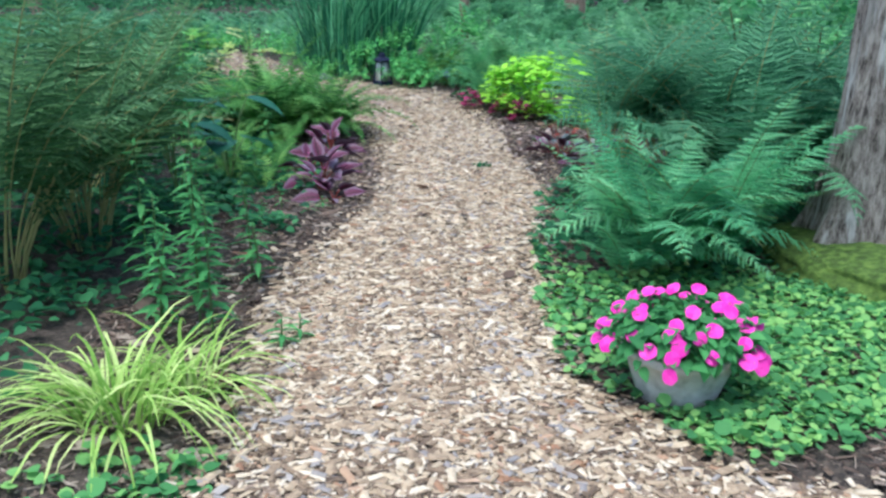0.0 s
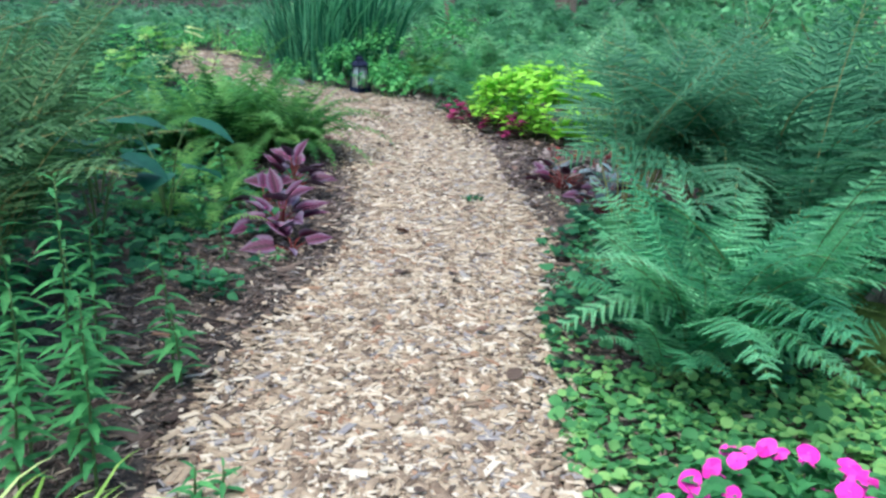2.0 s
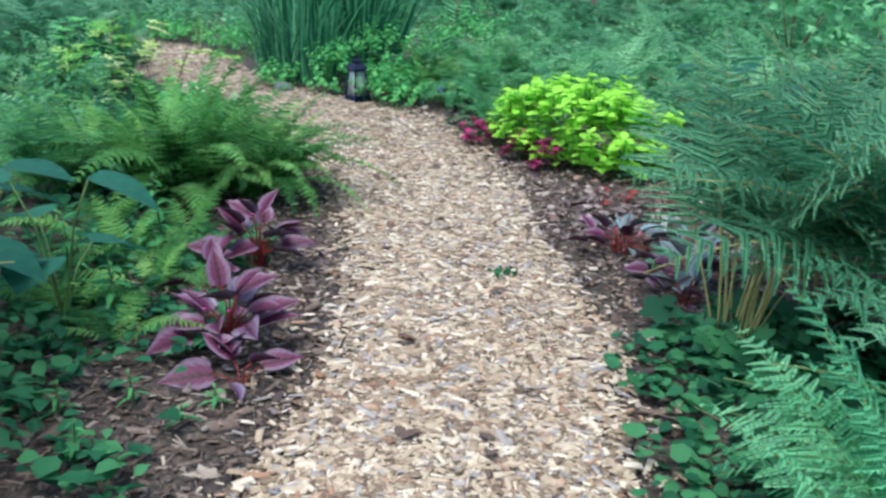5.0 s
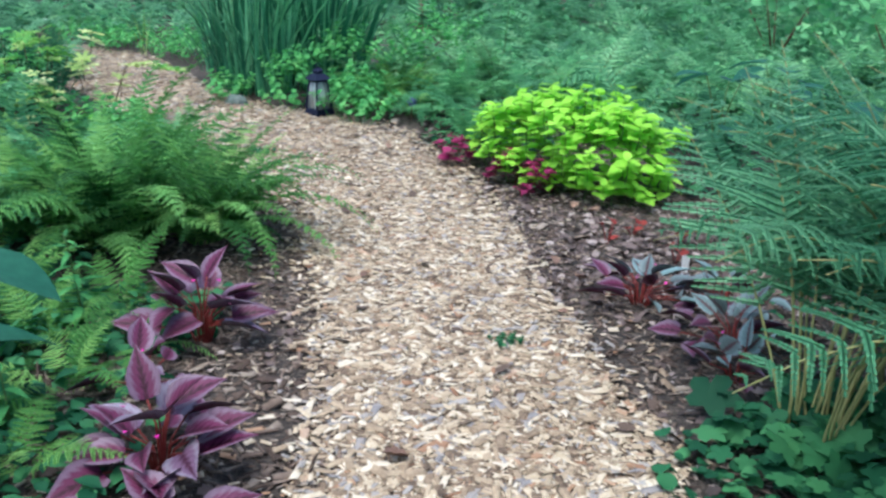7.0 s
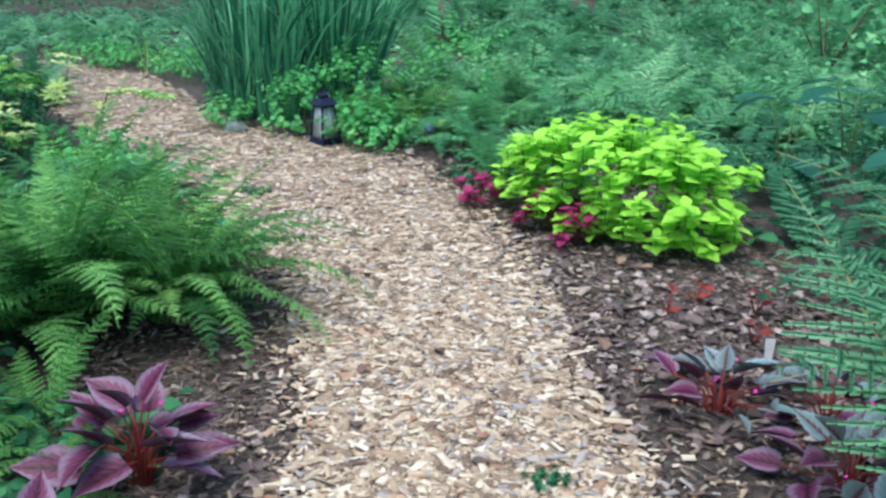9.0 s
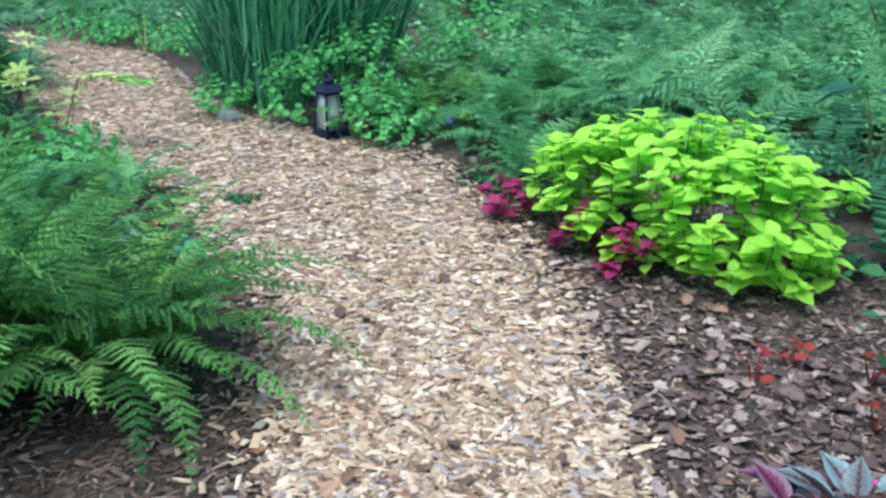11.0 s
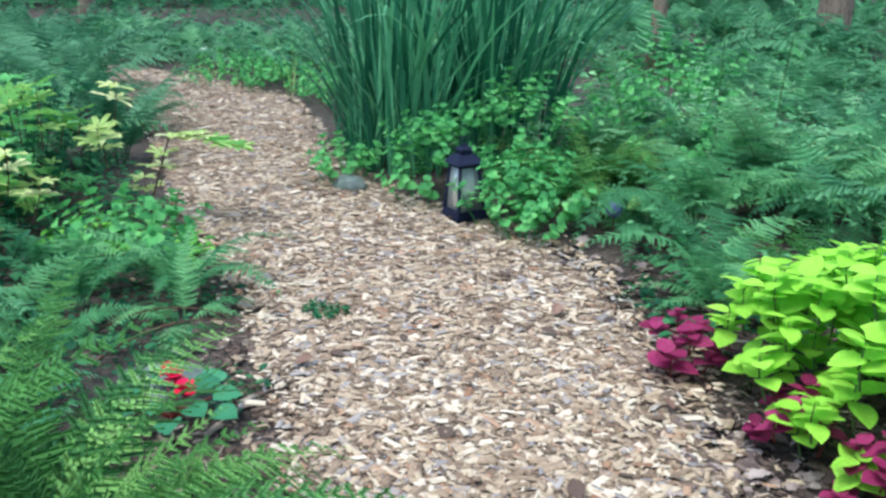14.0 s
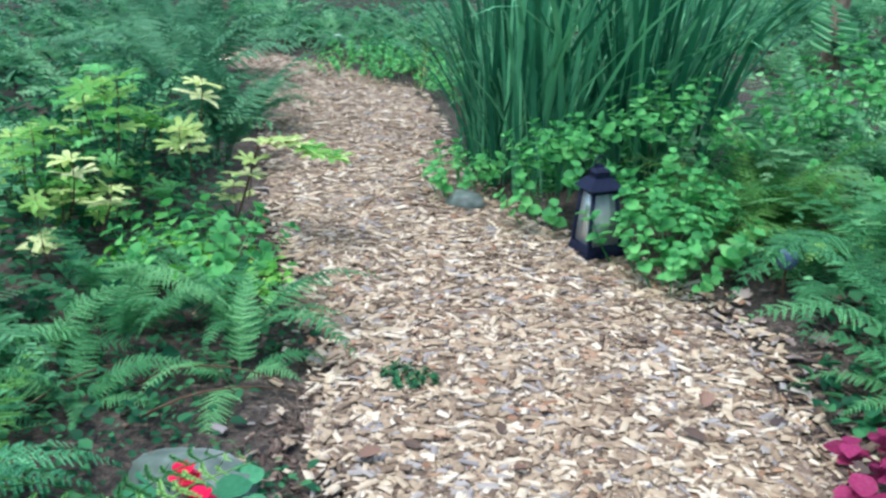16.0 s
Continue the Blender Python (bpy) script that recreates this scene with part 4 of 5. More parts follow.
def bushy(name, loc, kit, stem_kit, count, rx, ry, tall, label, category, seed, size=1.0, turn=0.0, flat=0.55, leaf_me=None):
    """A mounded plant made of many leafy sprigs."""
    r = random.Random(seed)
    ob = thing(name, loc, label, category, turn=turn)
    for i in range(count):
        a, u = i * 2.39996, math.sqrt((i + 0.5) / count)
        x, y = rx * u * math.cos(a) * r.uniform(0.9, 1.08), ry * u * math.sin(a) * r.uniform(0.9, 1.08)
        z = tall * max(0.0, 1 - u ** 2.4) ** flat * r.uniform(0.72, 1.05)
        if u > 0.62:
            z = tall * (1 - (u - 0.62) * 0.6) * r.random() ** 1.15
        out = math.atan2(y, x)
        k = size * r.uniform(0.8, 1.15)
        j = i % len(kit)
        if leaf_me:
            s = part("stem", stem_kit[j], ob, Matrix.LocRotScale((x, y, max(z - 0.10 * size, 0.0)), Euler((0.0, 0.32 * u * r.uniform(0.2, 1.0), out)), Vector((k, k, k))))
            for q in range(leaf_me[1]):
                h = 0.3 + 0.7 * (q // 2 + 1) / (leaf_me[1] // 2)
                part("leaf", leaf_me[0], s, Matrix.LocRotScale((0, 0, leaf_me[2] * h), Euler((radians(r.uniform(-8, 32)), r.uniform(-0.3, 0.3), (q // 2) * 1.57 + (q % 2) * 3.14 + r.uniform(-0.4, 0.4))), Vector((leaf_me[3] * r.uniform(0.7, 1.15) * (1.15 - 0.35 * h),) * 3)))
            continue
        s = part("sprig", kit[j], ob, Matrix.LocRotScale((x, y, max(z - 0.10 * size, 0.0)), Euler((0.0, 0.75 * u * r.uniform(0.5, 1.2), out)) , Vector((k, k, k))))
    return ob


def sprig_kit(shape, pairs, tall, size, mat, stem_mat, seed, n=4, spread=35):
    a = [sprig(shape, pairs, tall, size, seed + i, spread=spread) for i in range(n)]
    return [mesh_of("sprig", *join([b, s]), mat, smooth=True) for b, s in a], [mesh_of("stem", *s, stem_mat) for b, s in a]


LIME_LEAF = (leaf_mesh("leaf", leaf(0.74, 5, 0.42, 0.07, 0.16, 0.9), M_LIME), 8, 0.16, 0.112)
ME_MAG = leaf_mesh("leaf", leaf(0.86, 6, 0.42, 0.12, 0.15, 0.8), M_MAGENTA)
MAG_LEAF = (ME_MAG, 6, 0.11, 0.08)
YEL_LEAF = (leaf_mesh("leaf", LEAF_PALM, M_YELLOW), 4, 0.18, 0.145)
CHARTREUSE_LEAF = (leaf_mesh("leaf", LEAF_PALM, M_CHARTREUSE), 4, 0.18, 0.13)
LIME = sprig_kit(LEAF_OVATE, 4, 0.15, 0.085, M_LIME, M_STEM, 400)
lime = bushy("lime_shrub", at(1.08, 9.28), *LIME, 118, 0.70, 0.46, 0.58, "lime yellow-green leafy shrub beside path", "shrub", 51, turn=radians(-38), flat=0.45, leaf_me=LIME_LEAF)
bushy("lime_shrub", at(0.70, 9.70), *LIME, 40, 0.28, 0.26, 0.46, "lime yellow-green low leafy plant beside path", "shrub", 52, turn=radians(-38), size=0.9, leaf_me=LIME_LEAF)
bushy("lime_shrub", at(1.22, 8.94), *LIME, 54, 0.38, 0.34, 0.50, "lime yellow-green leafy shrub spreading over soil", "shrub", 53, turn=radians(-20), size=0.95, leaf_me=LIME_LEAF)
ME_SPIKE = mesh_of("flower_spike", *join([tube([(0, 0, 0), (0.004, 0, 0.1), (0, 0.004, 0.2)], (0.002, 0.002, 0.001), 5)] + [tube([(0.006 * math.cos(k), 0.006 * math.sin(k), 0.04 + 0.008 * k), (0.002 * math.cos(k), 0.002 * math.sin(k), 0.046 + 0.008 * k)], (0.003, 0.001), 4) for k in range(19)]), M_WEED)
for i, (x, y, z) in enumerate([(0.72, 9.78, 0.44), (0.86, 9.66, 0.47), (1.02, 9.50, 0.52), (1.2, 9.4, 0.52), (1.28, 9.2, 0.5), (0.95, 9.35, 0.53), (1.1, 9.05, 0.5)]):
    part("flower_spike", ME_SPIKE, lime, lime.matrix_basis.inverted() @ Matrix.Translation(at(x, y, z)), "slender pale green flower spike")
MAG = sprig_kit(LEAF_OVATE, 3, 0.10, 0.085, M_MAGENTA, M_REDSTEM, 420)
for i, (x, y, n) in enumerate([(0.30, 9.72, 10), (0.58, 9.26, 8), (0.74, 8.96, 9)]):
    bushy("coleus", at(x, y), *MAG, n, 0.11, 0.09, 0.24, "magenta-purple coleus at foot of lime shrub", "coleus", 60 + i, size=0.95, leaf_me=MAG_LEAF)

# ---- leafy bushes round the lantern and the far bend ----
BUSH = sprig_kit(LEAF_ROUND, 4, 0.22, 0.066, M_BUSH, M_STEM, 440)
for i, (x, y, n, rx, tall) in enumerate([(-0.47, 11.31, 48, 0.25, 0.29), (-0.62, 12.0, 46, 0.34, 0.62), (-1.08, 11.68, 34, 0.17, 0.46), (-0.42, 11.02, 7, 0.09, 0.10), (-1.7, 12.0, 16, 0.16, 0.2), (0.3, 12.6, 70, 0.5, 0.8)]):
    bushy("leafy_bush", at(x, y), *BUSH, n, rx, rx, tall, "light green leafy bush with small oval leaves", "bush", 80 + i)
# bushes left of the bend: shade is put into a darker leaf colour
BUSH_SHADED = sprig_kit(LEAF_OVATE, 5, 0.22, 0.085, M_COVER_DARK, M_STEM, 450)
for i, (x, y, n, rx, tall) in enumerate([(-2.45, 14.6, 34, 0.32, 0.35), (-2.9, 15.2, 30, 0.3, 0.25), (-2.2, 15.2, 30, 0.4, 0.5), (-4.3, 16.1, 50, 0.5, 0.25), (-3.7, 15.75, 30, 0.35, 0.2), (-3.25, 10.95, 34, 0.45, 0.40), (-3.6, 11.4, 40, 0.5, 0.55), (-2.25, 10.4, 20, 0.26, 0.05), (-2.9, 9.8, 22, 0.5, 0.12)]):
    bushy("leafy_bush", at(x, y), *(BUSH_SHADED if x < -2.5 and y < 12 else BUSH), n, rx, rx, tall, "dark green leafy plant in shade" if x < -2.5 and y < 12 else "bright green leafy plant beside path", "bush", 90 + i)
YEL = sprig_kit(LEAF_LOBED, 3, 0.20, 0.125, M_YELLOW, M_TWIG, 460, spread=15)
for i, (x, y, n, rx, tall) in enumerate([(-2.62, 10.85, 3, 0.10, 0.66), (-2.85, 10.25, 4, 0.16, 0.36), (-2.45, 10.95, 2, 0.10, 0.36)]):
    bushy("yellow_leaf_plant", at(x, y), *YEL, n, rx, rx, tall, "plant with pale yellow lobed leaves on thin stems", "plant", 100 + i, leaf_me=YEL_LEAF)
for i, (x, y, n, rx, tall) in enumerate([(-2.98, 10.70, 11, 0.26, 0.62), (-3.3, 10.6, 10, 0.3, 0.55), (-3.1, 10.3, 6, 0.22, 0.45)]):
    bushy("lobed_leaf_plant", at(x, y), *YEL, n, rx, rx, tall, "plant with yellow-green lobed leaves on thin stems", "plant", 105 + i, leaf_me=CHARTREUSE_LEAF)

# one long spray of that plant lies out over the path edge
spray = thing("yellow_leaf_plant", at(-2.5, 10.98), "pale yellow leafy spray arching out over path edge", "plant")
SPRAY = [Vector((0.56 * t, -0.08 * t, 0.46 * min(1.0, 3.2 * t) - 0.05 * t * t)) for t in np.linspace(0, 1, 11)]
part("stem", mesh_of("stem", *tube(SPRAY, np.linspace(0.006, 0.002, 11), 5), M_TWIG), spray)
for i in range(16):
    r = random.Random(120 + i)
    p = SPRAY[3 + i // 2] if i < 15 else SPRAY[10]
    part("leaf", (YEL_LEAF if i < 8 else CHARTREUSE_LEAF)[0], spray, Matrix.LocRotScale(p, Euler((r.uniform(-0.1, 0.25), r.uniform(-0.25, 0.25), -1.57 + (1.0 if i % 2 else -1.0) * r.uniform(0.3, 1.0))), Vector((r.uniform(0.10, 0.135),) * 3)))


LOBED_LEAF = (leaf_mesh("leaf", LEAF_PALM, M_BUSH), 4, 0.18, 0.13)
for i, (x, y, n, rx, tall) in enumerate([(-3.05, 10.75, 9, 0.3, 0.48), (-3.45, 11.1, 9, 0.3, 0.6)]):
    bushy("lobed_leaf_plant", at(x, y), *YEL, n, rx, rx, tall, "plant with light green lobed leaves on thin stems", "plant", 110 + i, leaf_me=LOBED_LEAF)

for i, (x, y, s) in enumerate([(-1.46, 5.85, 0.27), (-1.66, 5.35, 0.26), (-2.0, 6.3, 0.30), (2.5, 8.7, 0.27), (2.9, 9.4, 0.28), (2.25, 9.9, 0.26), (3.3, 8.8, 0.28), (2.9, 10.4, 0.30)]):
    r = random.Random(140 + i)
    ob = thing("broadleaf_plant", at(x, y), "plant with large dark blue-green leaves", "plant", "broad-leaved plants")
    me = leaf_mesh("leaf", leaf(0.75, 7, 0.42, 0.1, 0.25, 0.9), M_HOSTA)
    for j in range(5):
        az, z = j * 2.4, 0.3 + 0.38 * r.random()
        tip = (0.14 * math.cos(az), 0.14 * math.sin(az), z)
        st = part("stalk", mesh_of("stalk", *tube([(0, 0, 0), (tip[0] * 0.5, tip[1] * 0.5, z * 0.7), tip], (0.006, 0.005, 0.004), 5), M_STEM), ob)
        part("leaf", me, st, Matrix.LocRotScale(tip, Euler((radians(r.uniform(-15, 15)), 0, az - 1.57)), Vector((s,) * 3)))

# ---- flower pot ----


def lathe(profile, sides=40, flute=0.0, n_flute=0):
    V, F = [], []
    for r0, z in profile:
        for j in range(sides):
            a = 2 * math.pi * j / sides
            rr = r0 * (1 + flute * math.cos(n_flute * a))
            V.append((rr * math.cos(a), rr * math.sin(a), z))
    for i in range(len(profile) - 1):
        for j in range(sides):
            a, b = i * sides + j, i * sides + (j + 1) % sides
            F.append((a, b, b + sides, a + sides))
    return np.array(V), np.array(F)


pot = thing("flower_pot", at(0.825, 2.80, 0.0), "round grey concrete flower pot with tapered ribbed side", "flower pot", size=1.06)
part("bowl", mesh_of("bowl", *lathe([(0.02, 0.0), (0.125, 0.0), (0.13, 0.01), (0.155, 0.08), (0.175, 0.145), (0.19, 0.15), (0.192, 0.172), (0.186, 0.178), (0.168, 0.176), (0.16, 0.15), (0.02, 0.145)], 72, 0.012, 18), M_CONCRETE, smooth=True), pot)
part("potting_soil", mesh_of("soil", *lathe([(0.165, 0.152), (0.1, 0.158), (0.004, 0.16)]), M_SOIL), pot, label="dark potting soil")
plant = thing("impatiens", at(0.825, 2.80, 0.142), "potted impatiens with bright pink flowers and green leaves", "flowers")
n = 760
u, a = np.sqrt(rng.random(n)), rng.uniform(0, 6.28, n)
z = 0.15 * np.maximum(0.0, 1 - u ** 2.4) ** 0.55 * rng.uniform(0.45, 1.05, n) + np.where(u > 0.62, rng.uniform(0.02, 0.10, n), 0.02)
P = np.stack([0.25 * u * np.cos(a), 0.25 * u * np.sin(a), z], -1)
foliage = scatter(LEAF_OVATE[0], LEAF_OVATE[1], turns(a - 1.57 + rng.normal(0, 0.9, n), rng.normal(-0.1, 0.35, n) - 0.3 * u, rng.normal(0, 0.3, n), 0.05 * rng.lognormal(0, 0.2, n)), P)
stems = [tube([(0.02 * math.cos(t), 0.02 * math.sin(t), 0.0), (0.1 * math.cos(t), 0.1 * math.sin(t), 0.06), (0.19 * math.cos(t), 0.19 * math.sin(t), 0.085)], (0.005, 0.004, 0.003), 5) for t in np.linspace(0, 5.6, 9)]
tagged(part("foliage", mesh_of("foliage", *foliage, M_WEED, smooth=True), plant), kind="stuff")
for st in stems:
    part("stem", mesh_of("stem", *st, M_STEM), plant)
ME_PINK = leaf_mesh("petal", LEAF_PETAL, M_PINK)
rp = random.Random(4)
for i in range(54):
    a, u = i * 2.39996 + rp.uniform(-0.3, 0.3), math.sqrt((i + 0.5) / 54)
    u = 0.35 + 0.7 * u
    x, y = 0.28 * u * math.cos(a), 0.28 * u * math.sin(a)
    z = 0.20 * max(0.02, 1.12 - u ** 2.2) ** 0.6 + rp.uniform(-0.01, 0.03)
    fl = part("flower", mesh_of("flower", *tube([(0, 0, -0.05), (0, 0, -0.002), (0, 0, 0.002)], (0.002, 0.003, 0.004), 5), M_PINK), plant, Matrix.Translation((x, y, z)) @ Matrix.Rotation(rp.uniform(0.3, 0.8), 4, "X") @ Matrix.Rotation(rp.uniform(-0.6, 0.1), 4, "Y") @ Matrix.LocRotScale((0, 0, 0), Euler((rp.uniform(-0.2, 0.2), 0.6 * u * rp.uniform(0.3, 1.0), a)), Vector((1,) * 3) * rp.uniform(0.85, 1.12)))
    for j in range(5):
        part("petal", ME_PINK, fl, Matrix.LocRotScale((0, 0, 0), Euler((0.06, 0.08, j * 1.2566)), Vector((0.028, 0.028, 0.028))))

# ---- lantern ----


def frustum(w0, w1, z0, z1, d0=None, d1=None, cx=0.0, cy=0.0):
    """A box that tapers from width w0 to w1, with slightly worn edges."""
    bm = bmesh.new()
    d0, d1 = d0 or w0, d1 or w1
    vs = [bm.verts.new((cx + sx * w / 2, cy + sy * d / 2, z)) for w, d, z in ((w0, d0, z0), (w1, d1, z1)) for sx, sy in ((-1, -1), (1, -1), (1, 1), (-1, 1))]
    for f in ((3, 2, 1, 0), (4, 5, 6, 7), (0, 1, 5, 4), (1, 2, 6, 5), (2, 3, 7, 6), (3, 0, 4, 7)):
        bm.faces.new([vs[i] for i in f])
    bmesh.ops.bevel(bm, geom=bm.edges[:], offset=min(0.003, 0.2 * min(w0, w1, d0, d1, abs(z1 - z0))), segments=2, affect="EDGES")
    return bm


def from_bm(name, bm, mat):
    me = bpy.data.meshes.new(name)
    bm.to_mesh(me)
    bm.free()
    me.materials.append(mat)
    return me


lantern = thing("lantern", at(-0.80, 11.33, 0.012), "black metal candle lantern with clouded glass standing at path edge", "lantern", turn=radians(40))
lantern.scale = (0.95, 0.95, 1.02)
lantern.rotation_euler = (radians(0.5), radians(-2.5), radians(40))
part("base", from_bm("base", frustum(0.205, 0.205, 0, 0.022), M_IRON), lantern)
part("plinth", from_bm("plinth", frustum(0.195, 0.18, 0.022, 0.055), M_IRON), lantern)
part("top_frame", from_bm("top_frame", frustum(0.135, 0.14, 0.285, 0.305), M_IRON), lantern)
part("roof", from_bm("roof", frustum(0.178, 0.095, 0.303, 0.35), M_IRON), lantern)
part("chimney", from_bm("chimney", frustum(0.07, 0.065, 0.35, 0.375), M_IRON), lantern)
part("cap", from_bm("cap", frustum(0.085, 0.045, 0.375, 0.392), M_IRON), lantern)
part("finial", from_bm("finial", frustum(0.03, 0.016, 0.392, 0.41), M_IRON), lantern)
ring = [(0.028 * math.cos(a), 0, 0.412 + 0.028 * math.sin(a)) for a in np.linspace(-1.57, 4.71, 17)]
part("ring_handle", mesh_of("ring", *tube(ring, [0.004] * 17, 6), M_IRON, smooth=True), lantern)
for sx, sy in ((-1, -1), (1, -1), (1, 1), (-1, 1)):
    part("post", mesh_of("post", *tube([(sx * 0.083, sy * 0.083, 0.052), (sx * 0.072, sy * 0.072, 0.17), (sx * 0.058, sy * 0.058, 0.29)], (0.012, 0.010, 0.010), 6), M_IRON), lantern)
for k in range(4):
    V = [(-0.078, 0.080, 0.055), (0.078, 0.080, 0.055), (0.055, 0.056, 0.287), (-0.055, 0.056, 0.287)]
    V = np.array(V + [(x, y - 0.003, z) for x, y, z in V])
    pane = part("glass_pane", mesh_of("pane", V, [(0, 1, 2, 3), (7, 6, 5, 4), (0, 4, 5, 1), (1, 5, 6, 2), (2, 6, 7, 3), (3, 7, 4, 0)], M_GLASS), lantern, Matrix.Rotation(k * math.pi / 2, 4, "Z"), "clouded glass pane")
    pane.visible_shadow = False
candle = thing("candle", at(-0.80, 11.33, 0.069), "white pillar candle inside lantern", "candle")
part("wax", mesh_of("wax", *lathe([(0.002, 0), (0.036, 0), (0.037, 0.01), (0.037, 0.11), (0.033, 0.115), (0.006, 0.108), (0.002, 0.108)], 24), M_WAX, smooth=True), candle)
part("wick", mesh_of("wick", *tube([(0, 0, 0.105), (0.001, 0, 0.115), (0.003, 0, 0.122)], (0.0015,) * 3, 5), M_TWIG), candle)

# ---- tree, moss and rocks ----


def lump(name, loc, rx, ry, rz, mat, label, category, seed, rough=0.12, detail=4, sink=0.3):
    bm = bmesh.new()
    bmesh.ops.create_icosphere(bm, subdivisions=detail, radius=1.0)
    for v in bm.verts:
        p = v.co.copy()
        k = 1 + rough * (noise.noise(p * 1.6 + Vector((seed, 0, 0))) * 1.5 + 0.5 * noise.noise(p * 4.5 + Vector((0, seed, 0))))
        v.co = Vector((p.x * rx, p.y * ry, p.z * rz)) * k
    me = from_bm(name, bm, mat)
    me.polygons.foreach_set("use_smooth", np.ones(len(me.polygons), dtype=bool))
    ob = new(name, me)
    ob.location = Vector(loc) + Vector((0, 0, rz * (1 - 2 * sink)))
    return tagged(ob, label, category)


TREE = (2.22, 4.40)
tree = thing("tree", at(*TREE, -0.02), "old tree with grey-brown furrowed bark and pale lichen streaks", "tree")
V, F = [], []
sides, rings = 72, 70
for i in range(rings + 1):
    z = 9.0 * (i / rings) ** 1.5
    r0 = 0.235 * (1 - 0.06 * z) + 0.14 * math.exp(-z / 0.30)
    for j in range(sides):
        a = 2 * math.pi * j / sides
        root = 1 + 0.35 * math.exp(-z / 0.3) * math.cos(5 * a + 0.7)
        furrow = 0.022 * noise.noise(Vector((9 * math.cos(a), 9 * math.sin(a), z * 1.3))) + 0.016 * noise.noise(Vector((24 * math.cos(a), 24 * math.sin(a), z * 4)))
        rr = r0 * root + furrow
        V.append((rr * math.cos(a) + 0.015 * z, rr * math.sin(a) + 0.01 * z, z))
for i in range(rings):
    for j in range(sides):
        a, b = i * sides + j, i * sides + (j + 1) % sides
        F.append((a, b, b + sides, a + sides))
part("trunk", mesh_of("trunk", V, F, M_BARK, smooth=True), tree)
rt = random.Random(9)
crown = []
for i in range(11):
    z = 6.6 + 2.2 * i / 10
    a, ln = i * 2.4, rt.uniform(1.6, 2.8) * (1.2 - 0.05 * i)
    p0 = Vector((0.015 * z, 0.01 * z, z))
    pts = [p0 + Vector((math.cos(a), math.sin(a), 0.35)) * ln * s + Vector((0, 0, 0.25 * s * s)) for s in np.linspace(0, 1, 6)]
    part("limb", mesh_of("limb", *tube(pts, np.linspace(0.08, 0.015, 6), 7), M_BARK), tree)
    for s in np.linspace(0.35, 1.0, 6):
        c = p0 + Vector((math.cos(a), math.sin(a), 0.35)) * ln * s
        n = 26
        crown.append((np.array(c[:]) + rng.normal(0, 0.36, (n, 3)) * (1, 1, 0.6)))
P = np.concatenate(crown)
part("crown", mesh_of("crown", *scatter(LEAF_SMALL[0], LEAF_SMALL[1], turns(rng.uniform(0, 6.28, len(P)), rng.normal(0, 0.5, len(P)), rng.normal(0, 0.5, len(P)), 0.13), P), M_SHRUB), tree)

lump("moss_mound", at(2.42, 4.2), 0.80, 0.76, 0.18, M_MOSS, "olive green moss mound at foot of tree", "moss", 3.0, 0.10, 5, 0.5)
lump("rock", at(-1.37, 9.10), 0.18, 0.12, 0.075, M_ROCK, "grey-green rounded rock beside path", "rock", 1.0)
lump("rock", at(-1.60, 11.78), 0.10, 0.08, 0.07, M_ROCK, "small grey rock at path edge", "rock", 2.0)
ball = thing("garden_ball", at(0.006, 11.08), "pale blue glazed ball on thin stake among ferns", "ornament")
part("stake", mesh_of("stake", *tube([(0, 0, -0.02), (0, 0, 0.06), (0, 0, 0.13)], (0.005,) * 3, 6), M_TWIG), ball)
part("glazed_ball", mesh_of("glazed_ball", *lathe([(0.042 * math.sin(a) + 1e-4, 0.165 - 0.042 * math.cos(a)) for a in np.linspace(0, math.pi, 13)], 24), M_BLUE, smooth=True), ball)

# small red-flowered begonia by the rock
M_ROUND = leaf_mat("round_begonia_leaf", (0.035, 0.16, 0.08), (0.06, 0.24, 0.115), (0.12, 0.36, 0.18), glow=0.2)
ME_ROUND = leaf_mesh("leaf", LEAF_ROUND, M_ROUND)
rf = thing("red_begonia", at(-1.28, 8.97), "small begonia with red flowers and green leaves", "begonia")
for j in range(15):
    a, d = j * 2.4, 0.045 * math.sqrt(j) * 0.95
    tip = (d * math.cos(a), d * math.sin(a), 0.11 - 0.3 * d)
    st = part("stalk", mesh_of("stalk", *tube([(0, 0, 0), (tip[0] * 0.4, tip[1] * 0.4, tip[2] * 0.7), tip], (0.004, 0.003, 0.003), 4), M_REDSTEM), rf)
    part("leaf", ME_ROUND, st, Matrix.LocRotScale(tip, Euler((radians(8), 0.2, a - 1.57)), Vector((0.092,) * 3)))
for x, y, z in ((0, 0, 0.165), (0.012, 0.005, 0.14), (0.06, -0.02, 0.125), (0.04, 0.0, 0.105)):
    fl = part("flower", mesh_of("flower", *tube([(0, 0, -0.08), (0, 0, 0)], (0.002, 0.002), 4), M_REDSTEM), rf, Matrix.Translation((x, y, z)))
    for j in range(6):
        part("petal", ME_RED, fl, Matrix.LocRotScale((0, 0, 0), Euler((0.9 * (j % 2), 0, j * 1.05)), Vector((0.038,) * 3)))

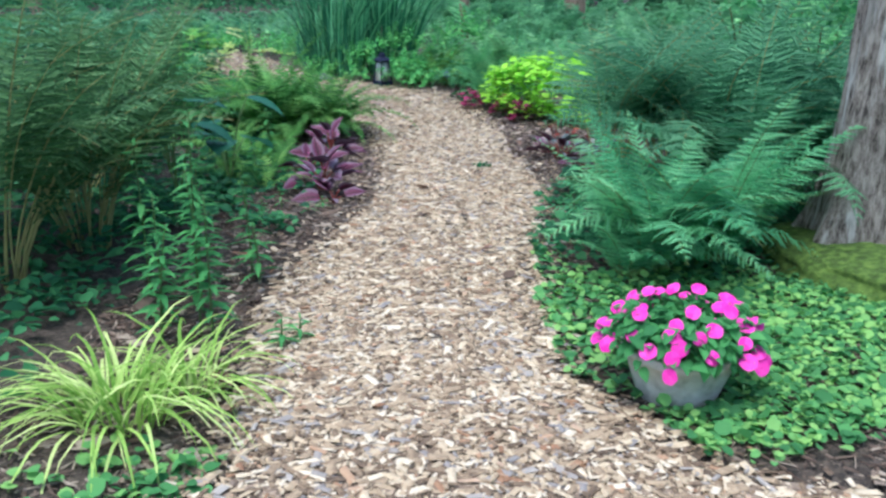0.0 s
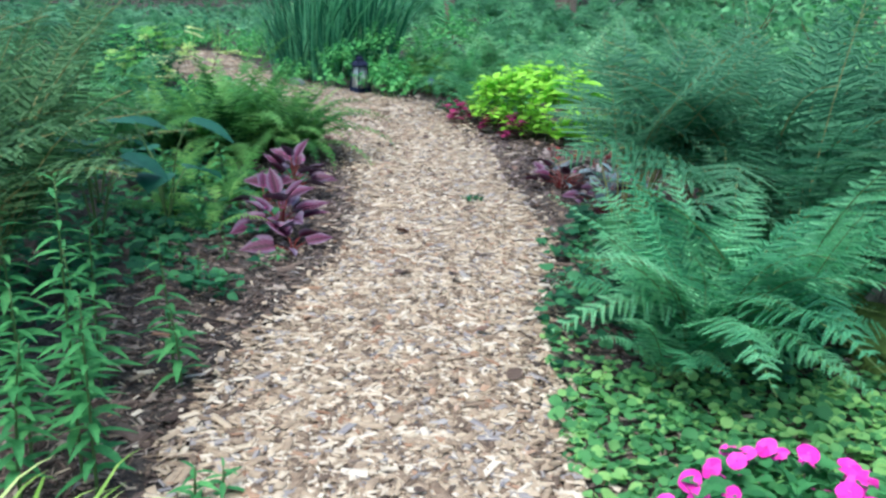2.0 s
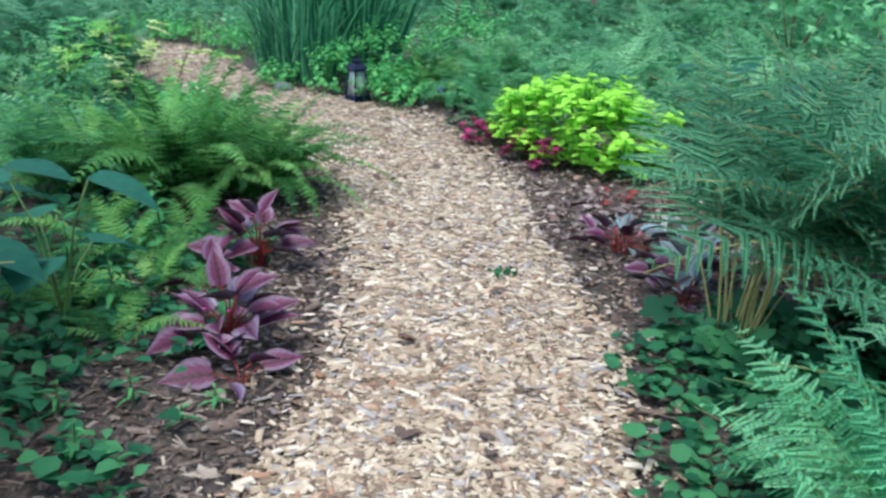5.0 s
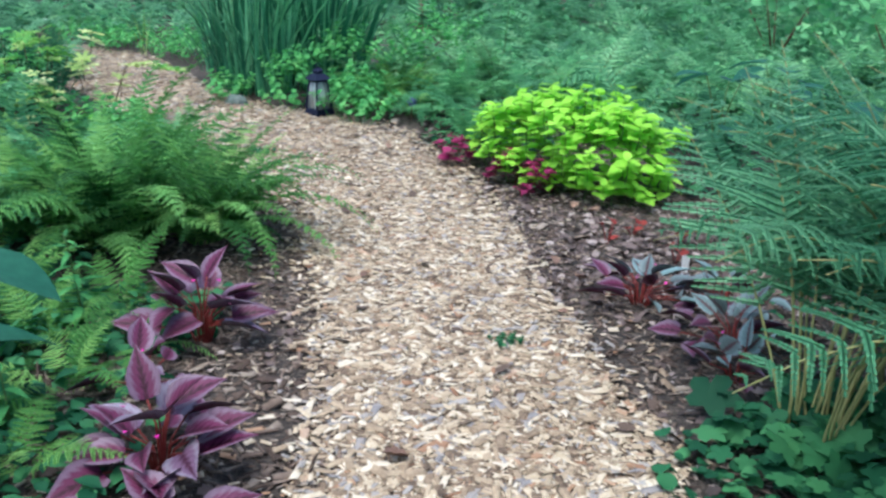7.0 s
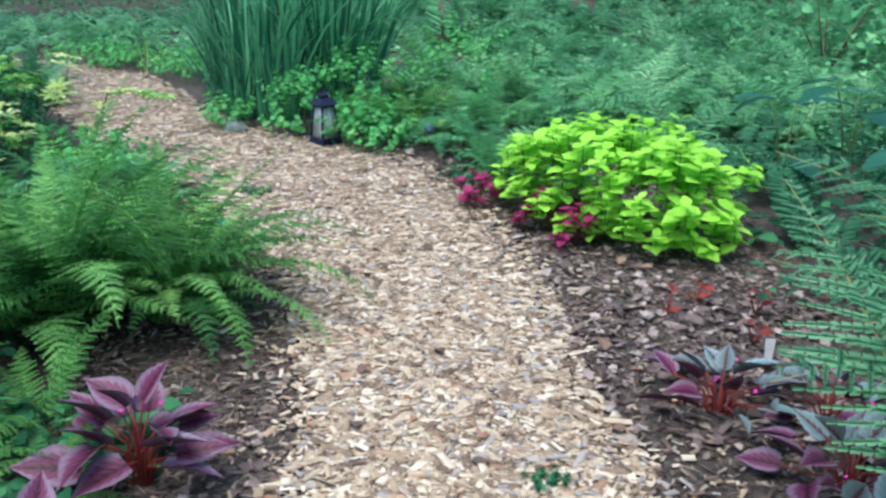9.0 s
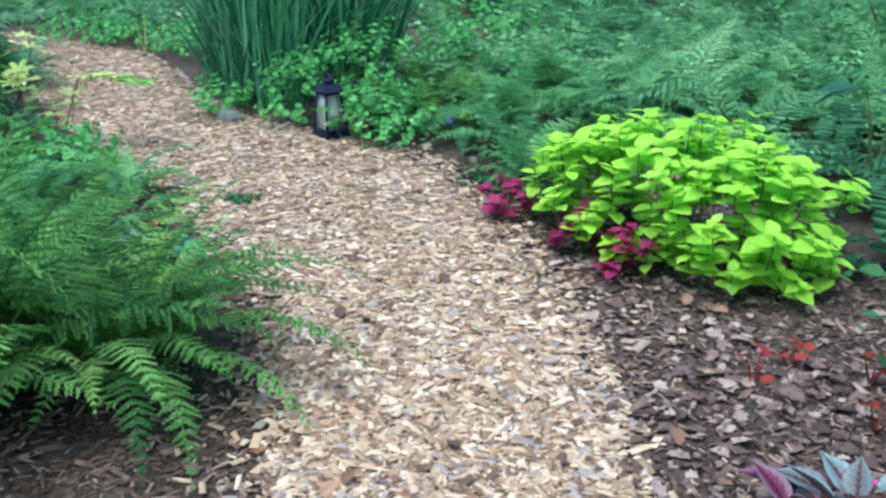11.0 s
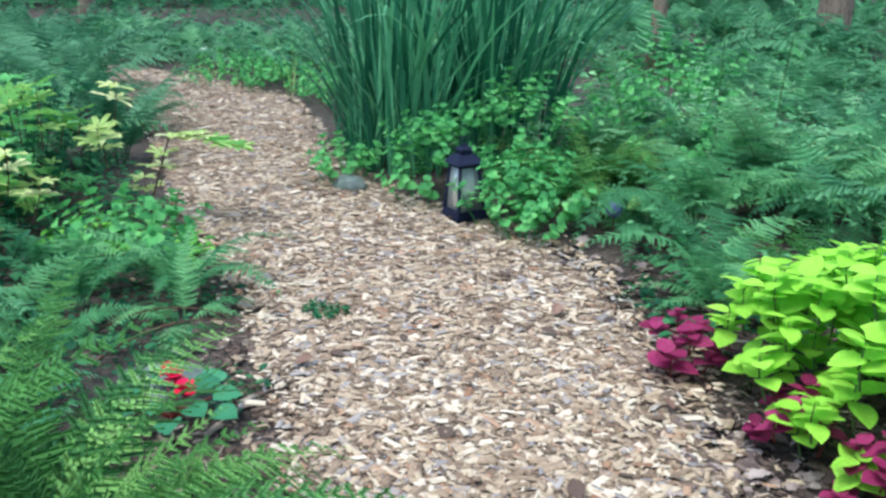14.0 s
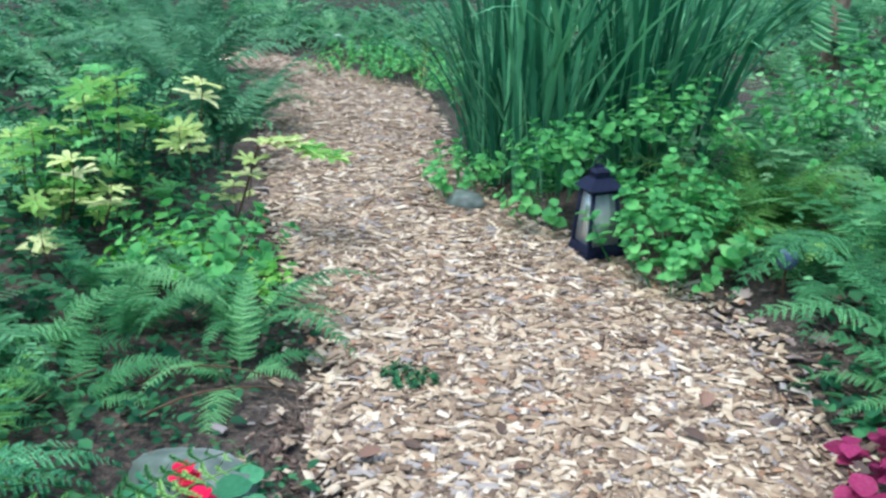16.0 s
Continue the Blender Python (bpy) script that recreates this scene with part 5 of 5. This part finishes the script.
# weed tufts and dead leaves on the path
TUFT = sprig_kit(LEAF_SMALL, 4, 0.05, 0.035, M_COVER_DARK, M_STEM, 500)
bushy("weed_tuft", at(-1.10, 9.9, 0.01), *TUFT, 16, 0.09, 0.055, 0.03, "small dark green weed tuft in wood chips", "weed", 160, size=0.75)
bushy("weed_tuft", at(0.30, 6.70, 0.01), *TUFT, 10, 0.05, 0.04, 0.03, "small dark green weed tuft in wood chips", "weed", 161, size=0.7)
grass_clump("dry_tuft", at(-1.27, 9.52), M_LITTER, 0.02, GOLD_SHAPES, 40, 0.21, 0.06, "dry brown grass tuft at path edge", "grass", 162)
ME_DEAD = mesh_of("dead_leaf", *leaf(0.8, 7, 0.45, 0.35, -0.25, 0.9, 0.3)[:2], M_DEAD, smooth=True)
for i, (x, y, k) in enumerate([(-0.19, 10.07, 0.10), (-0.11, 5.83, 0.12), (1.02, 8.55, 0.11), (0.93, 8.62, 0.09), (-0.72, 2.75, 0.14), (-0.68, 2.6, 0.12), (-1.05, 9.42, 0.10), (0.25, 9.4, 0.08), (-0.6, 9.55, 0.08), (0.2, 4.4, 0.08), (0.65, 7.6, 0.1), (0.75, 7.4, 0.09), (0.55, 7.0, 0.08), (-0.3, 7.4, 0.07)]):
    ob = new("dead_leaf", ME_DEAD)
    ob.matrix_basis = Matrix.LocRotScale(at(x, y, 0.03), Euler((0.1, 0.15, i * 1.9)), Vector((0.7 * k, 0.7 * k, 0.7 * k)))
    tagged(ob, "curled reddish-brown dead leaf lying on path" if inside_path(x, y) > 0 else "curled reddish-brown dead leaf lying on soil", "leaf", "fallen leaves")
tag = thing("plant_tag", at(1.28, 7.55), "white plastic plant tag stuck in soil", "plant tag")
part("stake", from_bm("stake", frustum(0.025, 0.04, -0.03, 0.11, 0.002, 0.002), M_TAG), tag)

# ---- woodland behind ----
for i in range(80):
    r = random.Random(700 + i)
    x, y = r.uniform(-10, 9), r.uniform(12.2, 21)
    if inside_path(x, y) > -0.8 or math.hypot(x + 1.4, y - 12.7) < 0.9 or (x < 0.6 and x > -2.6 and y < 13.4):
        continue
    blue = r.random() < 0.35
    fern(at(x, y), KIT_FAR_BLUE if blue else KIT_FAR, r.uniform(0.75, 1.2), 10, "blue-green woodland fern in far bed" if blue else "green woodland fern in far bed", 800 + i, "far ferns", stalks=False)
for i in range(24):
    r = random.Random(1200 + i)
    x, y = r.uniform(0.4, 5.5), r.uniform(11.3, 15.0)
    fern(at(x, y), KIT_FAR, r.uniform(0.8, 1.15), 10, "green woodland fern in shaded bed", 1250 + i, "far ferns", stalks=False)
for i in range(20):
    r = random.Random(900 + i)
    x, y = (r.uniform(1.8, 6.5), r.uniform(8.5, 12.5)) if i % 2 else (r.uniform(-6.5, -2.6), r.uniform(4.5, 12.0))
    if inside_path(x, y) > -0.9 or (x < 3.6 and 8.2 < y < 10.6 and x > 0):
        continue
    fern(at(x, y), KIT_FAR, r.uniform(0.8, 1.2), 12, "green woodland fern in shaded bed", 950 + i, "far ferns", stalks=False)


def shrub_mesh(seed, leaves, spread, tall, size):
    r = np.random.default_rng(seed)
    c = r.uniform(-1, 1, (34, 3)) * (spread, spread, tall * 0.5) + (0, 0, tall * 0.52)
    c[:, :2] *= (1.1 - 0.5 * np.abs(c[:, 2:] / tall - 0.4))
    P = c[r.integers(0, len(c), leaves)] + r.normal(0, 0.17, (leaves, 3)) * spread
    P[:, 2] = np.abs(P[:, 2])
    return scatter(LEAF_SMALL[0], LEAF_SMALL[1], turns(r.uniform(0, 6.28, leaves), r.normal(0, 0.5, leaves), r.normal(0, 0.5, leaves), size * r.lognormal(0, 0.2, leaves)), P)


SHRUBS = [mesh_of("foliage", *shrub_mesh(40 + i, 850, 1.0, 1.7, 0.16), M_SHRUB if i % 2 else M_FAR) for i in range(6)]
STEMS = mesh_of("stems", *join([tube([(0, 0, 0), (0.2 * math.cos(a), 0.2 * math.sin(a), 0.5), (0.6 * math.cos(a), 0.6 * math.sin(a), 1.2)], (0.02, 0.015, 0.006), 5) for a in (0, 1.3, 2.6, 3.9, 5.2)]), M_TWIG)
for i in range(120):
    r = random.Random(1000 + i)
    x, y = r.uniform(-16, 15), r.uniform(18, 29)
    if i % 5 == 0:
        x, y = r.uniform(-10, -5.8), r.uniform(-4, 16)
    if i % 5 == 1:
        x, y = r.uniform(5, 10), r.uniform(-4, 17)
    if math.hypot(x - 3.0, y - 20.3) < 1.9 or inside_path(x, y) > -1.6 or (y < 19 and -8.5 < x < -4):
        continue
    k = r.uniform(0.7, 1.25)
    ob = thing("shrub", at(x, y, -0.03), "leafy green woodland shrub", "shrub", "woodland shrubs", turn=r.uniform(0, 6), size=k)
    # lighter leaf colour right of x = -3 imitates the bright haze there
    part("foliage", SHRUBS[(i % 3) * 2 + (x > -3)], ob)
    part("stem_base", STEMS, ob)
for i, (x, y, r0) in enumerate([(0.35, 19.5, 0.10), (3.0, 21.5, 0.24), (-13.5, 18.5, 0.2), (-10, 22, 0.15), (9, 19, 0.16)]):
    ob = thing("tree", at(x, y, -0.05), "slender woodland tree with brown bark", "tree", "woodland trees")
    V, F = tube([(0.03 * z, 0, z) for z in (0, 0.15, 0.5, 1.5, 3, 5, 7)], [r0 * k for k in (1.5, 1.2, 1.05, 1, 0.9, 0.75, 0.5)], 16, 0.05, i)
    part("trunk", mesh_of("trunk", V, F, M_BARK_FAR, smooth=True), ob)
    P = rng.normal(0, 1, (900, 3)) * (1.0, 1.0, 0.8) + (0.2, 0, 6.8)
    part("crown", mesh_of("crown", *scatter(LEAF_SMALL[0], LEAF_SMALL[1], turns(rng.uniform(0, 6.28, 900), rng.normal(0, 0.5, 900), rng.normal(0, 0.5, 900), 0.2), P), M_SHRUB), ob)
    for a in (0.4, 2.4, 4.5):
        part("limb", mesh_of("limb", *tube([(0.15, 0, 5), (0.2 + 0.6 * math.cos(a), 0.6 * math.sin(a), 6.2), (0.2 + 1.1 * math.cos(a), 1.1 * math.sin(a), 7)], (0.05, 0.03, 0.01), 6), M_BARK), ob)

n = 11000
az = rng.uniform(0, 2 * math.pi, n)
rad = rng.uniform(24, 33, n)
lift = 5.5 * rng.random(n) ** 1.2 * (0.7 + 0.3 * np.sin(7 * az) * np.sin(13 * az + 1))
x, y = rad * np.cos(az), 8 + rad * np.sin(az)
far = new("far_woods", mesh_of("far_woods", *scatter(LEAF_SMALL[0], LEAF_SMALL[1], turns(rng.uniform(0, 6.28, n), rng.normal(0, 0.6, n), rng.normal(0, 0.6, n), 0.85), np.stack([x, y, height(x, y) + lift], -1)), M_FAR))
tagged(far, "dense green woodland edge in shade", "woods", kind="stuff")

# larger chips lying loose on top of the path, each a piece of its own
CHIP_MESHES = []
for i in range(8):
    w, l, t = rng.uniform(0.016, 0.032), rng.uniform(0.055, 0.085), rng.uniform(0.003, 0.006)
    CHIP_MESHES.append(mesh_of("wood_chip", CHIP_V * (w, l, t) + np.stack([np.zeros(8), np.zeros(8), 0.006 * (CHIP_V[:, 1] * 2) ** 2 * rng.uniform(-1, 1)], -1), CHIP_F, M_CHIP))
for i in range(200):
    y = rng.uniform(1.8, 10.6)
    x = left_edge(y) + (right_edge(y) - left_edge(y)) * rng.uniform(0.06, 0.94)
    part("wood_chip", CHIP_MESHES[i % 8], path_bed, Matrix.LocRotScale(at(x, y, 0.021), Euler((rng.normal(0, 0.08), rng.normal(0, 0.1), rng.uniform(0, 6.28))), Vector((1, 1, 1))))

M_RUST = leaf_mat("rusty_red_leaf", (0.16, 0.022, 0.022), (0.32, 0.055, 0.045), (0.46, 0.13, 0.10))
ME_RUST = leaf_mesh("leaf", leaf(0.7, 6, 0.42, 0.15, 0.2, 0.9), M_RUST)
# red seedlings beside the lime shrub, and bare twigs by the rock
for i, (x, y, n) in enumerate([(1.18, 8.15, 6), (1.42, 8.05, 5), (1.30, 7.75, 5), (1.0, 8.0, 4)]):
    r = random.Random(1300 + i)
    ob = thing("seedling", at(x, y), "small reddish begonia seedling in bare soil", "seedling", "red seedlings")
    for j in range(n):
        a, d = j * 2.4, 0.05 * r.uniform(0.3, 1)
        tip = Vector((d * math.cos(a), d * math.sin(a), r.uniform(0.04, 0.13)))
        st = part("stalk", mesh_of("stalk", *tube([(0, 0, -0.01), tip * 0.6, tip], (0.003, 0.003, 0.002), 4), M_REDSTEM), ob)
        part("leaf", ME_RUST, st, Matrix.LocRotScale(tip, Euler((0.5, 0.3, a)), Vector((0.05,) * 3)))
for i, (x, y, a, l) in enumerate([(-1.75, 9.3, 0.5, 0.55), (-1.9, 9.5, 0.1, 0.6), (-2.1, 9.2, 1.0, 0.5), (1.55, 6.2, 2.6, 0.5), (0.25, 11.0, 0.4, 0.3)]):
    ob = new("twig", mesh_of("twig", *tube([(l * t * math.cos(a), l * t * math.sin(a), 0.004 + 0.7 * l * t * (1 - 0.8 * t)) for t in np.linspace(0, 1, 8)], np.linspace(0.005, 0.0015, 8), 5), M_TWIG))
    ob.location = at(x, y)
    tagged(ob, "thin bare brown twig arching over bed", "twig")

# grey bits of old leaf among the chips
ME_OLD = mesh_of("dead_leaf", *leaf(0.7, 5, 0.45, 0.2, -0.2, 0.9)[:2], M_LITTER, smooth=True)
for i in range(26):
    y = rng.uniform(2.4, 10.6)
    x = left_edge(y) + (right_edge(y) - left_edge(y)) * rng.uniform(0.08, 1.15)
    ob = new("dead_leaf", ME_OLD)
    ob.matrix_basis = Matrix.LocRotScale(at(x, y, 0.026), Euler((rng.normal(0, 0.12), rng.normal(0, 0.15), rng.uniform(0, 6.28))), Vector((1, 1, 1)) * rng.uniform(0.04, 0.08))
    tagged(ob, "small greyish-brown dead leaf among wood chips", "leaf", "fallen leaves")

# a white flower by the far bend and a pale bare stem in the ferns
wf = thing("white_flower", at(-5.35, 17.4), "small white flower on green stem beside path", "flower")
part("stem", mesh_of("stem", *tube([(0, 0, 0), (0.01, 0, 0.1), (0, 0, 0.2)], (0.004, 0.003, 0.003), 5), M_STEM), wf)
ME_WHITE = leaf_mesh("petal", LEAF_PETAL, M_WHITE)
for j in range(6):
    part("petal", ME_WHITE, wf, Matrix.LocRotScale((0, 0, 0.2), Euler((0.25, 0, j * 1.047)), Vector((0.045,) * 3)))
ob = new("dry_reed", mesh_of("dry_reed", *tube([(0.16 * t * t, 0.05 * t, 1.45 * t) for t in np.linspace(0, 1, 9)], np.linspace(0.004, 0.0015, 9), 5), M_STALK))
ob.location = at(1.62, 4.75)
tagged(ob, "thin pale dry stem rising from ferns", "reed")

# old broad leaves lying matted on the bare soil
M_OLD = solid_mat("old_leaf", [(0.2, (0.035, 0.026, 0.025)), (0.5, (0.09, 0.064, 0.06)), (0.8, (0.18, 0.135, 0.125)), (1.0, (0.36, 0.30, 0.275))], 26, 0.75, own=True, island=1.0)
ro = np.random.default_rng(77)
for x0, x1, y0, y1, n in [(0.15, 1.7, 6.9, 9.4, 2600), (0.3, 1.6, 5.4, 7.0, 260), (-1.3, -0.55, 5.2, 7.6, 220), (-0.35, 0.45, 9.8, 11.4, 240)]:
    x, y = ro.uniform(x0, x1, n), ro.uniform(y0, y1, n)
    keep = (inside_path(x, y) < 0.3 * ro.random(n) ** 2) & (np.sin(4.1 * x + 1.3 * y) + np.sin(3.7 * y - 2.2 * x) > ro.uniform(-2.2, 0.8, n))
    x, y = x[keep], y[keep]
    n = len(x)
    size = 0.038 * np.clip(ro.lognormal(0, 0.4, n), 0.4, 2.4)
    ob = new("leaf_litter", mesh_of("leaf_litter", *scatter(LEAF_LOBED[0], LEAF_LOBED[1], turns(ro.uniform(0, 6.28, n), ro.normal(0, 0.2, n), ro.normal(0, 0.3, n), size), np.stack([x, y, height(x, y) + ro.uniform(0.008, 0.02, n)], -1)), M_OLD))
    tagged(ob, "greyish-brown old leaves matted on bare soil", "leaf litter", kind="stuff")
